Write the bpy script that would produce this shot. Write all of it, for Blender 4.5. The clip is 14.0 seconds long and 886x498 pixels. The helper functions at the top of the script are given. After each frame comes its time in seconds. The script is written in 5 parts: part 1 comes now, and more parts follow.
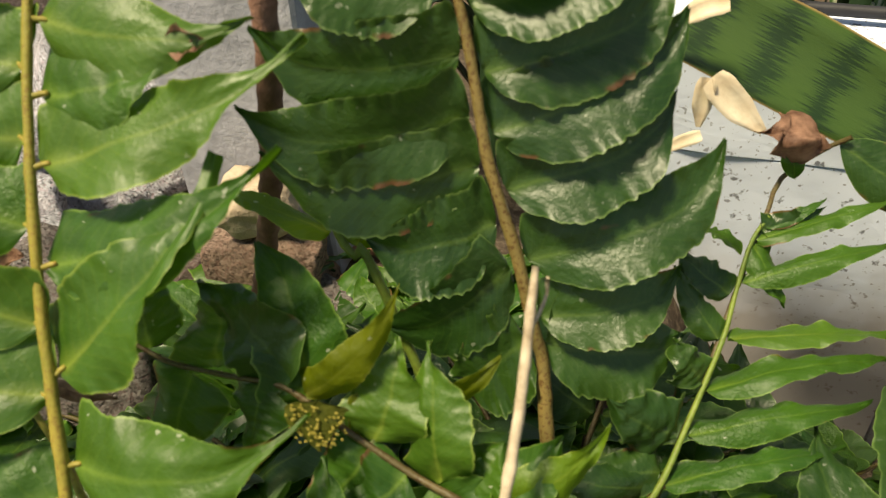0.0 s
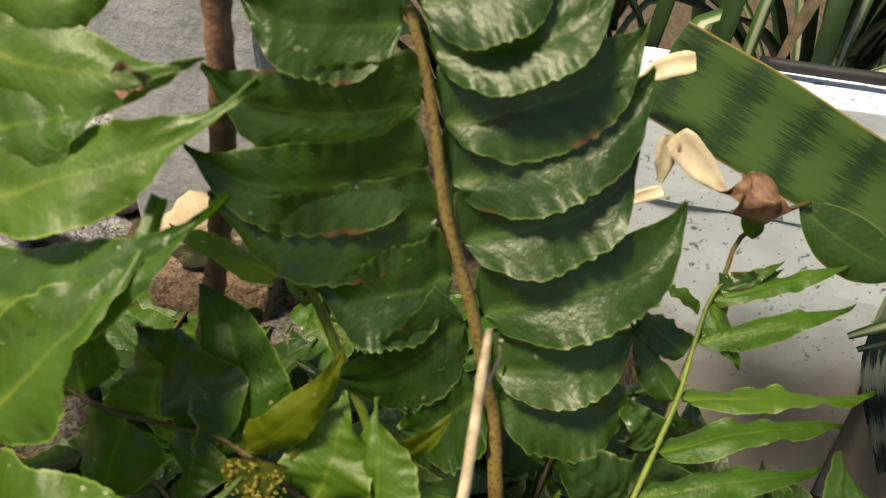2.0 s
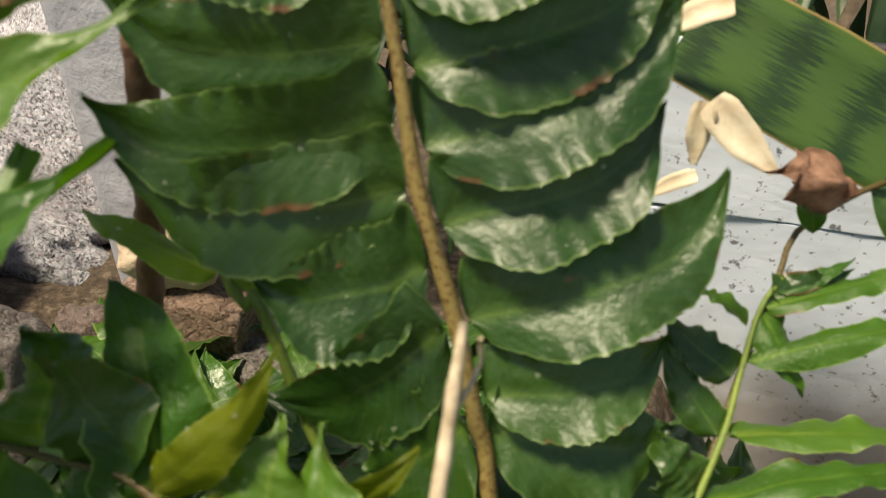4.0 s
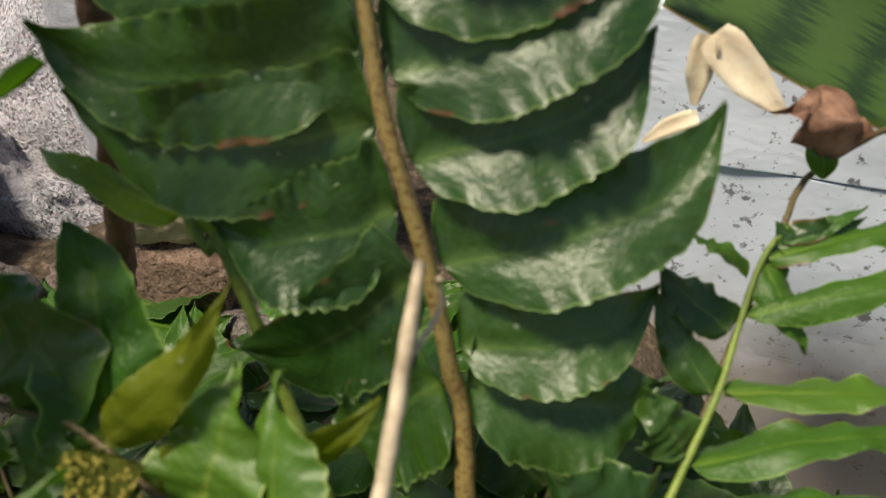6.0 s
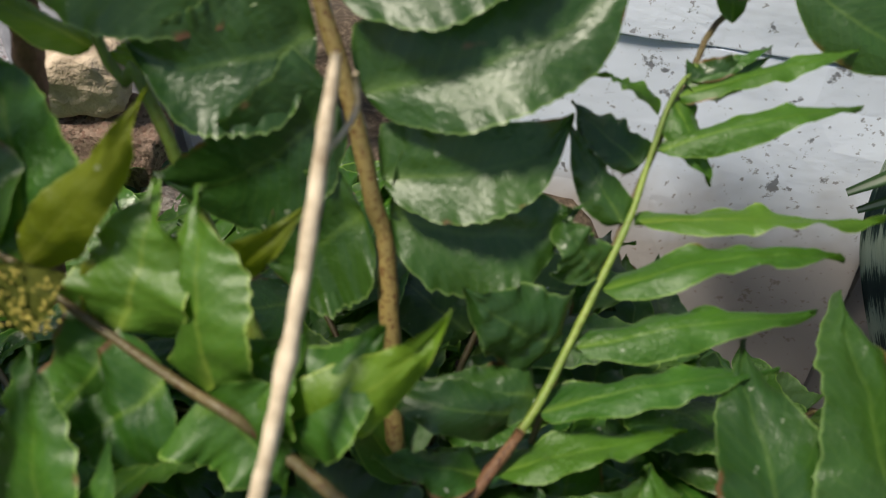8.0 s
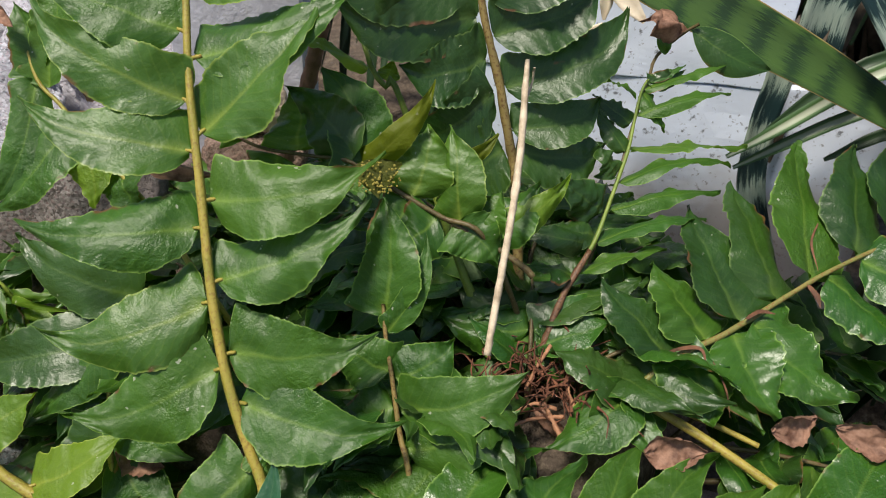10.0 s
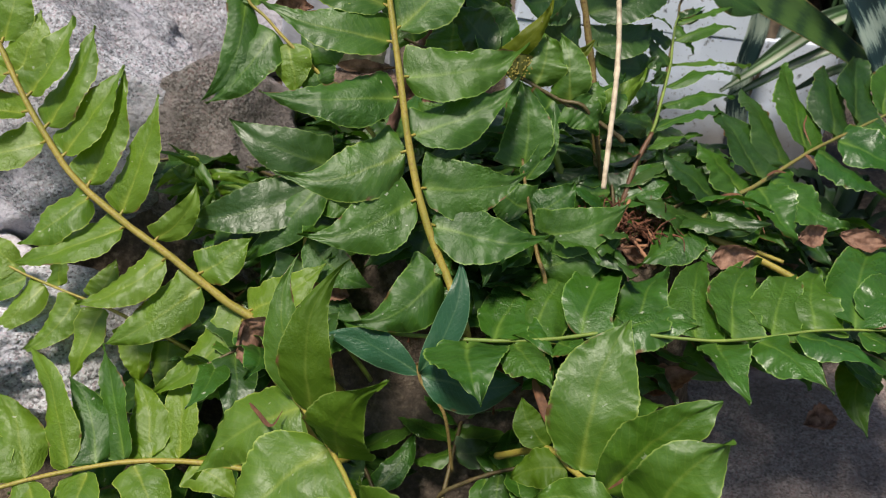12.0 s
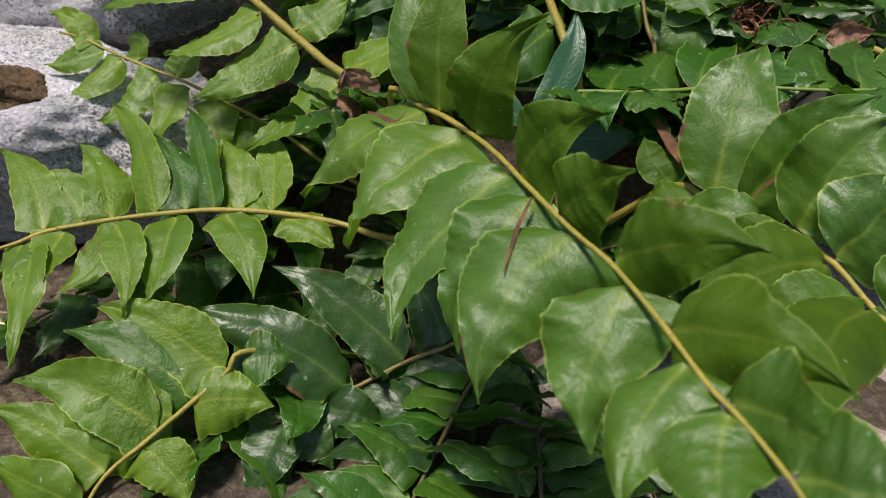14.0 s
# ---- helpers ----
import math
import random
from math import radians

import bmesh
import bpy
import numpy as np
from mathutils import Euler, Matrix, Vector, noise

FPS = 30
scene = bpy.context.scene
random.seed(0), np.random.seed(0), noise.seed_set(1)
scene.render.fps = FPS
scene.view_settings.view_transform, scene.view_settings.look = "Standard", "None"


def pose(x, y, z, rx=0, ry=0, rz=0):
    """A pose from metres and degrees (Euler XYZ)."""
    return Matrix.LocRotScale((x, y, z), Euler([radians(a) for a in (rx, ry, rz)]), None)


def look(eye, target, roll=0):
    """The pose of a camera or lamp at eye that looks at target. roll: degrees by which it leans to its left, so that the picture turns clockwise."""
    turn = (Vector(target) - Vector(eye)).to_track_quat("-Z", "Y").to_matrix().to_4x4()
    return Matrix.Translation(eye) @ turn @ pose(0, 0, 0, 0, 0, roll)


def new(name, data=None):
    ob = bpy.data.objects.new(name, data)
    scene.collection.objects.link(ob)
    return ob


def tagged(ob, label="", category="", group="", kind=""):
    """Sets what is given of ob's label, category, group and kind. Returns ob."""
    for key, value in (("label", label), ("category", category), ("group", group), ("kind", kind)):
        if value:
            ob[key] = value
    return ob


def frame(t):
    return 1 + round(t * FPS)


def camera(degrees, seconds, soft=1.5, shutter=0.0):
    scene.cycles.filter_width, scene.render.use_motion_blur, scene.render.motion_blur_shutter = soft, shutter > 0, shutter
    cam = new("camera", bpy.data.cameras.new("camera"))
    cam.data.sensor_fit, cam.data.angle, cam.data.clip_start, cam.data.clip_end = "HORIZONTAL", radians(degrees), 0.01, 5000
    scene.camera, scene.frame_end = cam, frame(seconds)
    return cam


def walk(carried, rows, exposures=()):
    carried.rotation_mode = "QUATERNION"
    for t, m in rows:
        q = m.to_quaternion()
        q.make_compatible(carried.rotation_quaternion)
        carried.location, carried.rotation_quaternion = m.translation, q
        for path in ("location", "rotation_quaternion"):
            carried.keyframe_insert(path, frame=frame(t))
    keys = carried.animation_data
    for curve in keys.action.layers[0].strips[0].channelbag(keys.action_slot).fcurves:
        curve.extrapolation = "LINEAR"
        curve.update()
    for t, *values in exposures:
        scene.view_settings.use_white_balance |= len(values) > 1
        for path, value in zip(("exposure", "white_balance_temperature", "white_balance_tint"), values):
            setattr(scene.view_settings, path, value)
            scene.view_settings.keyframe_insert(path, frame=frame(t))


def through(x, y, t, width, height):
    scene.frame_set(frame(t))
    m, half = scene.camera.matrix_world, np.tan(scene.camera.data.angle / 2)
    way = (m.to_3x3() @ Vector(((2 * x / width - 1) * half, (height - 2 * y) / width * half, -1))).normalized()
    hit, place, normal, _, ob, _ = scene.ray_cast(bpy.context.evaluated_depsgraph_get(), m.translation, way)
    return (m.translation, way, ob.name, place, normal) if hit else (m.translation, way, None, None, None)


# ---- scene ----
cam = camera(60.0, 14.0, 1.0)
cam.data.dof.use_dof, cam.data.dof.focus_distance, cam.data.dof.aperture_fstop = True, 0.46, 13.0
walk(cam, [
    (0.0, pose(0.1089, -0.0204, 0.3754, 51.74, 3.15, 18.84)),
    (0.5, pose(0.1077, -0.0103, 0.3708, 51.25, 0.47, 19.81)),
    (1.0, pose(0.1091, -0.0073, 0.3733, 53.10, 0.23, 19.13)),
    (1.5, pose(0.1095, -0.0062, 0.3785, 53.11, 0.14, 18.85)),
    (2.0, pose(0.1070, -0.0046, 0.3809, 52.84, -0.46, 18.13)),
    (4.5, pose(0.1163, 0.0422, 0.3153, 58.22, 1.63, 20.79)),
    (5.0, pose(0.1208, 0.0434, 0.3146, 56.86, 2.27, 21.82)),
    (5.5, pose(0.1197, 0.0475, 0.3129, 56.09, 1.96, 21.79)),
    (6.0, pose(0.1227, 0.0497, 0.3074, 55.48, 1.59, 21.65)),
    (6.5, pose(0.1259, 0.0520, 0.3023, 54.75, 1.65, 21.73)),
    (7.0, pose(0.1337, 0.0517, 0.2987, 54.39, 1.29, 20.69)),
    (7.5, pose(0.1321, 0.0431, 0.2903, 51.54, 2.40, 20.40)),
    (7.7, pose(0.1342, 0.0395, 0.2861, 50.37, 0.68, 19.04)),
    (9.8, pose(0.0917, -0.1779, 0.3359, 55.74, -2.29, 10.39)),
    (10.0, pose(0.0778, -0.2232, 0.3502, 56.48, -2.64, 9.07)),
    (10.5, pose(0.0274, -0.3579, 0.3808, 58.72, -4.56, 4.28)),
    (11.0, pose(0.0000, -0.4010, 0.3800, 59.75, -5.04, 2.83)),
    (11.5, pose(-0.0215, -0.4107, 0.3575, 59.55, -4.04, 2.46)),
    (12.0, pose(-0.0455, -0.4251, 0.3190, 59.64, -4.66, 2.71)),
    (12.5, pose(-0.0800, -0.4435, 0.2723, 61.63, -6.30, 2.46)),
    (13.0, pose(-0.0852, -0.4602, 0.2239, 61.11, -5.43, 2.60)),
    (13.5, pose(-0.0909, -0.4761, 0.1788, 61.84, -6.03, 2.68)),
    (14.0, pose(-0.1043, -0.4951, 0.1445, 61.10, -6.45, 2.91)),
], exposures=[(0.0, 0.62, 8900, 4), (1.0, 0.5, 8900, 4), (2.2, 0.52, 8800, 4), (4.3, 0.7, 8000, 6), (5.5, 0.60, 7700, 7), (6.0, 0.51, 7500, 8), (6.5, 0.38, 7350, 8), (7.0, 0.45, 7200, 8), (7.7, 0.56, 7000, 8), (9.8, 0.54, 6700, 10), (11.0, 0.42, 6700, 10), (12.5, 0.43, 6700, 10), (14.0, 0.30, 6600, 11)])

# ---------- light ----------
world = bpy.data.worlds.new("sky")
scene.world = world
world.use_nodes = True
wn = world.node_tree
sky = wn.nodes.new("ShaderNodeTexSky")
sky.sky_type = "NISHITA"
sky.sun_disc = False
SUN_ELEVATION, SUN_TURN = radians(66), radians(222)
sky.sun_elevation, sky.sun_rotation = SUN_ELEVATION, SUN_TURN
wn.links.new(sky.outputs[0], wn.nodes["Background"].inputs[0])
wn.nodes["Background"].inputs[1].default_value = 0.09
sun = new("sun", bpy.data.lights.new("sun", "SUN"))
sun.data.energy, sun.data.angle, sun.data.color = 4.2, radians(11), (1.0, 0.94, 0.84)
sun_from = Vector((math.sin(SUN_TURN) * math.cos(SUN_ELEVATION), math.cos(SUN_TURN) * math.cos(SUN_ELEVATION), math.sin(SUN_ELEVATION)))
sun.matrix_world = look(sun_from * 5, (0, 0, 0))


# ---------- materials ----------
class Nodes:
    """A short way to write node trees."""

    def __init__(self, name):
        self.mat = bpy.data.materials.new(name)
        self.mat.use_nodes = True
        self.t = self.mat.node_tree
        self.bsdf = self.t.nodes["Principled BSDF"]
        self.out = self.t.nodes["Material Output"]

    def add(self, kind, **inputs):
        n = self.t.nodes.new(kind)
        for k, v in inputs.items():
            self.put(n.inputs[k.replace("_", " ")], v)
        return n

    def put(self, socket, v):
        if isinstance(v, bpy.types.NodeSocket):
            self.t.links.new(v, socket)
        else:
            socket.default_value = v

    def noise(self, scale, detail=4.0, rough=0.6, vec=None, w=0.0):
        n = self.add("ShaderNodeTexNoise", Scale=scale, Detail=detail, Roughness=rough, Distortion=w)
        self.put(n.inputs["Vector"], vec if vec is not None else self.obj())
        return n.outputs["Fac"]

    def obj(self):
        return self.add("ShaderNodeTexCoord").outputs["Object"]

    def geo(self):
        return self.add("ShaderNodeNewGeometry").outputs["Position"]

    def ramp(self, fac, stops):
        n = self.t.nodes.new("ShaderNodeValToRGB")
        e = n.color_ramp.elements
        while len(e) < len(stops):
            e.new(0.5)
        for el, (p, c) in zip(e, stops):
            el.position = p
            el.color = (*c, 1) if len(c) == 3 else c
        self.put(n.inputs[0], fac)
        return n.outputs[0]

    def mix(self, fac, a, b, mode="MIX"):
        n = self.t.nodes.new("ShaderNodeMix")
        n.data_type, n.blend_type = "RGBA", mode
        for sock, v in zip((n.inputs[0], n.inputs[6], n.inputs[7]), (fac, a, b)):
            self.put(sock, (*v, 1) if isinstance(v, tuple) and len(v) == 3 else v)
        return n.outputs[2]

    def math(self, op, a, b=0.0, clamp=False):
        n = self.t.nodes.new("ShaderNodeMath")
        n.operation, n.use_clamp = op, clamp
        self.put(n.inputs[0], a)
        self.put(n.inputs[1], b)
        return n.outputs[0]

    def bump(self, height, strength=0.3, dist=0.001, normal=None):
        n = self.add("ShaderNodeBump", Strength=strength, Distance=dist, Height=height)
        if normal is not None:
            self.put(n.inputs["Normal"], normal)
        return n.outputs[0]

    def done(self, color, rough=0.6, normal=None, spec=0.5):
        self.put(self.bsdf.inputs["Base Color"], (*color, 1) if isinstance(color, tuple) and len(color) == 3 else color)
        self.put(self.bsdf.inputs["Roughness"], rough)
        self.put(self.bsdf.inputs["Specular IOR Level"], spec)
        if normal is not None:
            self.put(self.bsdf.inputs["Normal"], normal)
        return self.mat


def leaf_material(name, dark, light, young, vein, gloss=0.30, through=0.3, spots=0.5, shine=0.45, crinkle=0.65):
    """A glossy leaf: midrib and side veins along its own length, mottling, flecks, a thin layer that lets light through."""
    m = Nodes(name)
    uv = m.add("ShaderNodeUVMap").outputs[0]
    sep = m.add("ShaderNodeSeparateXYZ", Vector=uv)
    u, v = sep.outputs[0], sep.outputs[1]
    side = m.math("ABSOLUTE", m.math("SUBTRACT", v, 0.5))
    rand = m.add("ShaderNodeObjectInfo").outputs["Random"]
    mott = m.noise(38, 3, 0.6)
    fine = m.noise(420, 3, 0.6)
    base = m.mix(m.ramp(mott, [(0.3, (0, 0, 0)), (0.72, (1, 1, 1))]), dark, light)
    base = m.mix(m.math("MULTIPLY", rand, 0.5), base, young)
    near = m.math("SUBTRACT", 1.0, m.math("MULTIPLY", side, 26.0), True)
    near = m.math("MULTIPLY", near, m.math("SUBTRACT", 1.0, m.math("MULTIPLY", u, 0.75)), True)
    base = m.mix(m.math("MULTIPLY", near, 0.55), base, vein)
    heart = m.math("SUBTRACT", 1.0, m.math("MULTIPLY", m.math("ADD", u, m.math("MULTIPLY", side, 1.4)), 3.4), True)
    base = m.mix(m.math("MULTIPLY", heart, 0.6), base, vein)
    rim = m.math("MULTIPLY", m.math("SUBTRACT", side, 0.470), 34.0, True)
    base = m.mix(m.math("MULTIPLY", rim, 0.75), base, tuple(c * 1.35 + 0.03 for c in vein))
    burnt = m.math("MULTIPLY", m.math("MULTIPLY", m.math("SUBTRACT", side, 0.43), 25.0, True), m.ramp(m.noise(34, 3, 0.6, m.geo()), [(0.60, (0, 0, 0)), (0.65, (1, 1, 1))]))
    base = m.mix(burnt, base, (0.13, 0.06, 0.024))
    base = m.mix(m.math("MULTIPLY", m.ramp(m.noise(210, 2, 0.5, m.geo()), [(0.735, (0, 0, 0)), (0.75, (1, 1, 1))]), spots), base, (0.60, 0.62, 0.50))
    base = m.mix(m.ramp(m.noise(24, 3, 0.5, m.geo()), [(0.785, (0, 0, 0)), (0.795, (1, 1, 1))]), base, (0.16, 0.075, 0.028))
    dust = m.math("MULTIPLY", m.noise(520, 4, 0.7), m.noise(30, 3, 0.5, m.geo()))
    base = m.mix(m.ramp(dust, [(0.31, (0, 0, 0)), (0.50, (0.14,) * 3)]), base, (0.20, 0.25, 0.14))
    # side veins run outwards and forwards
    wave = m.math("SINE", m.math("MULTIPLY", m.math("ADD", m.math("SUBTRACT", u, m.math("MULTIPLY", side, 0.42)), m.math("MULTIPLY", mott, 0.12)), 95.0))
    lines = m.math("MULTIPLY", m.math("SUBTRACT", wave, 0.78), 3.0, True)
    base = m.mix(m.math("MULTIPLY", lines, 0.16), base, vein)
    ridges = m.bump(wave, 0.055, 0.00035)
    lumps = m.bump(m.noise(70, 3, 0.6), 0.16, 0.0016, ridges)
    pucker = m.math("MULTIPLY", m.noise(300, 3, 0.65), m.ramp(m.noise(26, 2, 0.5, m.geo()), [(0.47, (0, 0, 0)), (0.62, (1, 1, 1))]))
    lumps = m.bump(pucker, crinkle, 0.0016, lumps)
    grain = m.bump(fine, 0.6, 0.0006, lumps)
    grain = m.bump(m.noise(1100, 2, 0.6), 0.25, 0.00025, grain)
    m.done(base, m.ramp(m.noise(60, 3, 0.6), [(0.25, (gloss - 0.05,) * 3), (0.75, (gloss + 0.13,) * 3)]), grain, shine)
    tr = m.add("ShaderNodeBsdfTranslucent", Normal=grain)
    bright = m.mix(0.5, base, young)
    m.put(tr.inputs["Color"], m.mix(1.0, bright, (1.5, 1.6, 0.8), "MULTIPLY"))
    mx = m.add("ShaderNodeMixShader", Fac=through)
    m.t.links.new(m.bsdf.outputs[0], mx.inputs[1])
    m.t.links.new(tr.outputs[0], mx.inputs[2])
    m.t.links.new(mx.outputs[0], m.out.inputs[0])
    return m.mat


LEAF = leaf_material("fern_leaf", (0.013, 0.056, 0.006), (0.036, 0.116, 0.010), (0.072, 0.156, 0.009), (0.17, 0.28, 0.04), 0.42, 0.3, 0.5, 0.5, 0.8)
LEAF_GLOSSY = leaf_material("fern_leaf_glossy", (0.011, 0.052, 0.007), (0.028, 0.104, 0.011), (0.056, 0.142, 0.010), (0.15, 0.26, 0.04), 0.29, 0.26, 0.5, 0.6, 0.8)
# young leaves, and the left frond, whose sunlight is put into this lighter colour
LEAF_YOUNG_SUNLIT = leaf_material("fern_leaf_young_sunlit", (0.058, 0.136, 0.008), (0.106, 0.200, 0.011), (0.155, 0.240, 0.012), (0.30, 0.36, 0.05), 0.42, 0.34, 0.5, 0.5, 0.75)
LEAF_MID = leaf_material("fern_leaf_full_grown", (0.028, 0.090, 0.008), (0.058, 0.148, 0.012), (0.096, 0.188, 0.012), (0.24, 0.32, 0.05), 0.42, 0.34, 0.3, 0.65, 0.25)
LEAF_LIGHT = leaf_material("fern_leaf_light", (0.052, 0.126, 0.008), (0.090, 0.182, 0.012), (0.135, 0.220, 0.012), (0.28, 0.35, 0.05), 0.42, 0.36, 0.3, 0.65, 0.25)
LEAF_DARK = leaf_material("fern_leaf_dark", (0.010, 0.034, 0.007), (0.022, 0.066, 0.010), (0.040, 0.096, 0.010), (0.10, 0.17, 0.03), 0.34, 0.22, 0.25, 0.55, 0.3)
LEAF_OLIVE = leaf_material("fern_leaf_olive", (0.080, 0.112, 0.006), (0.125, 0.155, 0.008), (0.150, 0.180, 0.010), (0.24, 0.26, 0.04), 0.45, 0.5, 0.3, 0.3, 0.4)
# shaded copy of the leaf: the front fronds' upper leaflets carry shade in colour
LEAF_SHADED = leaf_material("fern_leaf_shaded", (0.034, 0.086, 0.005), (0.062, 0.128, 0.007), (0.085, 0.150, 0.008), (0.16, 0.22, 0.03), 0.5, 0.34, 0.3, 0.25, 0.4)
LEAF_BLUE = leaf_material("smooth_leaf", (0.010, 0.052, 0.026), (0.018, 0.078, 0.036), (0.028, 0.098, 0.040), (0.11, 0.20, 0.09), 0.34, 0.15, 0.2)


def stem_material(name, low, high, rust, amount):
    m = Nodes(name)
    c = m.mix(m.ramp(m.noise(60, 3), [(0.3, (0, 0, 0)), (0.7, (1, 1, 1))]), low, high)
    scale = m.ramp(m.noise(520, 3, 0.7), [(0.52, (0, 0, 0)), (0.60, (1, 1, 1))])
    c = m.mix(m.math("MULTIPLY", scale, amount), c, rust)
    return m.done(c, 0.5, m.bump(m.noise(600, 3), 0.5, 0.0008), 0.4)


STEM = stem_material("green_stem", (0.22, 0.21, 0.035), (0.34, 0.26, 0.05), (0.17, 0.085, 0.025), 0.55)
STEM_GREEN = stem_material("young_stem", (0.11, 0.18, 0.03), (0.18, 0.24, 0.04), (0.10, 0.07, 0.02), 0.3)
STEM_OLIVE = stem_material("olive_stem", (0.13, 0.14, 0.035), (0.21, 0.18, 0.05), (0.16, 0.07, 0.022), 0.7)
STEM_DARK = stem_material("dark_stem", (0.07, 0.06, 0.025), (0.12, 0.09, 0.035), (0.06, 0.028, 0.012), 0.8)
STEM_BROWN = stem_material("scaly_stem", (0.17, 0.13, 0.045), (0.25, 0.18, 0.06), (0.10, 0.045, 0.016), 0.85)


def rock_material(name, pale, mid, black, warm, warmth, speck=1.0):
    m = Nodes(name)
    p = m.geo()
    fine = m.noise(520, 5, 0.75, p)
    grains = m.add("ShaderNodeTexVoronoi", Vector=p, Scale=560.0)
    pick = m.add("ShaderNodeSeparateXYZ", Vector=grains.outputs["Color"]).outputs[0]
    c = m.ramp(m.math("ADD", m.math("MULTIPLY", pick, 0.72), m.math("MULTIPLY", fine, 0.46)), [(0.30, tuple(b + (a - b) * (1 - speck) for a, b in zip(mid, black))), (0.42, mid), (0.58, pale), (0.78, tuple(min(0.9, a * 1.3) for a in pale))])
    tint = m.add("ShaderNodeSeparateXYZ", Vector=grains.outputs["Color"]).outputs[1]
    c = m.mix(m.ramp(tint, [(0.78, (0, 0, 0)), (0.82, (0.55,) * 3)]), c, tuple(q * k for q, k in zip(pale, (1.0, 0.72, 0.74))))
    c = m.mix(m.ramp(m.noise(210, 4, 0.7, p), [(0.38, (0.45 * speck,) * 3), (0.52, (0, 0, 0))]), c, black)
    c = m.mix(m.ramp(m.noise(16, 5, 0.7, m.add("ShaderNodeMapping", Vector=p, Scale=(0.7, 1.0, 1.5)).outputs[0]), [(0.36, (0.6,) * 3), (0.56, (0, 0, 0))]), c, tuple(a * 0.5 for a in mid))
    c = m.mix(m.ramp(m.noise(11, 6, 0.68, p, 0.6), [(0.50, (0, 0, 0)), (0.62, (0.7,) * 3)]), c, tuple(min(0.9, a * 1.25) * k for a, k in zip(pale, (1.0, 0.93, 0.95))))
    c = m.mix(m.math("MULTIPLY", m.ramp(m.noise(7, 4, 0.6, p), [(0.4, (0, 0, 0)), (0.66, (1, 1, 1))]), warmth), c, warm)
    vor = m.add("ShaderNodeTexVoronoi", Vector=p, Scale=190.0)
    vor.feature = "F1"
    h = m.bump(m.noise(24, 7, 0.72, p), 1.0, 0.016)
    crack = m.add("ShaderNodeTexVoronoi", Vector=m.mix(0.12, p, m.add("ShaderNodeTexNoise", Vector=p, Scale=30.0).outputs["Color"]), Scale=13.0)
    crack.feature = "DISTANCE_TO_EDGE"
    groove = m.ramp(crack.outputs["Distance"], [(0.0, (0, 0, 0)), (0.035, (1, 1, 1))])
    h = m.bump(groove, 0.5, 0.004, h)
    h = m.bump(fine, 0.8, 0.0016, h)
    h = m.bump(vor.outputs["Distance"], 0.35, 0.001, h)
    return m.done(c, 0.82, h, 0.3)


GRANITE = rock_material("granite", (0.52, 0.53, 0.58), (0.36, 0.37, 0.405), (0.06, 0.065, 0.075), (0.26, 0.22, 0.20), 0.35, 0.8)
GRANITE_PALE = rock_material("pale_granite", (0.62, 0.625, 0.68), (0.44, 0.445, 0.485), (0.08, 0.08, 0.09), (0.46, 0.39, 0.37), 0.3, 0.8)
GRANITE_DARK = rock_material("weathered_and_shaded_granite", (0.22, 0.20, 0.19), (0.14, 0.122, 0.112), (0.05, 0.042, 0.04), (0.10, 0.085, 0.076), 0.6, 0.7)
FLAT_STONE = rock_material("mottled_flat_stone", (0.50, 0.42, 0.39), (0.37, 0.30, 0.275), (0.10, 0.085, 0.08), (0.22, 0.165, 0.145), 0.5, 0.5)
STONE_BROWN = rock_material("brown_stone", (0.24, 0.19, 0.175), (0.17, 0.13, 0.12), (0.07, 0.055, 0.05), (0.13, 0.092, 0.078), 0.5, 0.6)


def soil_material():
    m = Nodes("soil")
    p = m.geo()
    c = m.ramp(m.noise(140, 6, 0.75, p), [(0.3, (0.030, 0.022, 0.016)), (0.5, (0.105, 0.076, 0.054)), (0.68, (0.27, 0.21, 0.15))])
    c = m.mix(m.ramp(m.noise(9, 4, 0.6, p), [(0.35, (0, 0, 0)), (0.65, (0.5,) * 3)]), c, (0.10, 0.085, 0.075))
    return m.done(c, 0.95, m.bump(m.noise(190, 6, 0.75, p), 1.0, 0.004, m.bump(m.noise(40, 4, 0.6, p), 0.8, 0.01)), 0.15)


SOIL = soil_material()


def plaster_material():
    m = Nodes("white_paint")
    p = m.geo()
    c = m.mix(m.ramp(m.noise(11, 4, 0.6, p), [(0.35, (0, 0, 0)), (0.7, (0.55,) * 3)]), (0.70, 0.765, 0.90), (0.60, 0.66, 0.785))
    sp = m.ramp(m.noise(80, 4, 0.65, p), [(0.625, (0, 0, 0)), (0.68, (0.9,) * 3)])
    sp2 = m.ramp(m.noise(230, 3, 0.6, p), [(0.64, (0, 0, 0)), (0.67, (0.75,) * 3)])
    c = m.mix(sp, c, (0.13, 0.14, 0.16))
    c = m.mix(sp2, c, (0.2, 0.2, 0.22))
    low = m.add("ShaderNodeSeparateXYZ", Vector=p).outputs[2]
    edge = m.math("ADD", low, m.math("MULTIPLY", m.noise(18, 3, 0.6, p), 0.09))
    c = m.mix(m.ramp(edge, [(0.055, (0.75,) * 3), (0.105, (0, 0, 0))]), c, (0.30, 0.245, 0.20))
    return m.done(c, 0.72, m.bump(m.noise(120, 4, 0.6, p), 0.25, 0.0015), 0.3)


WHITE = plaster_material()


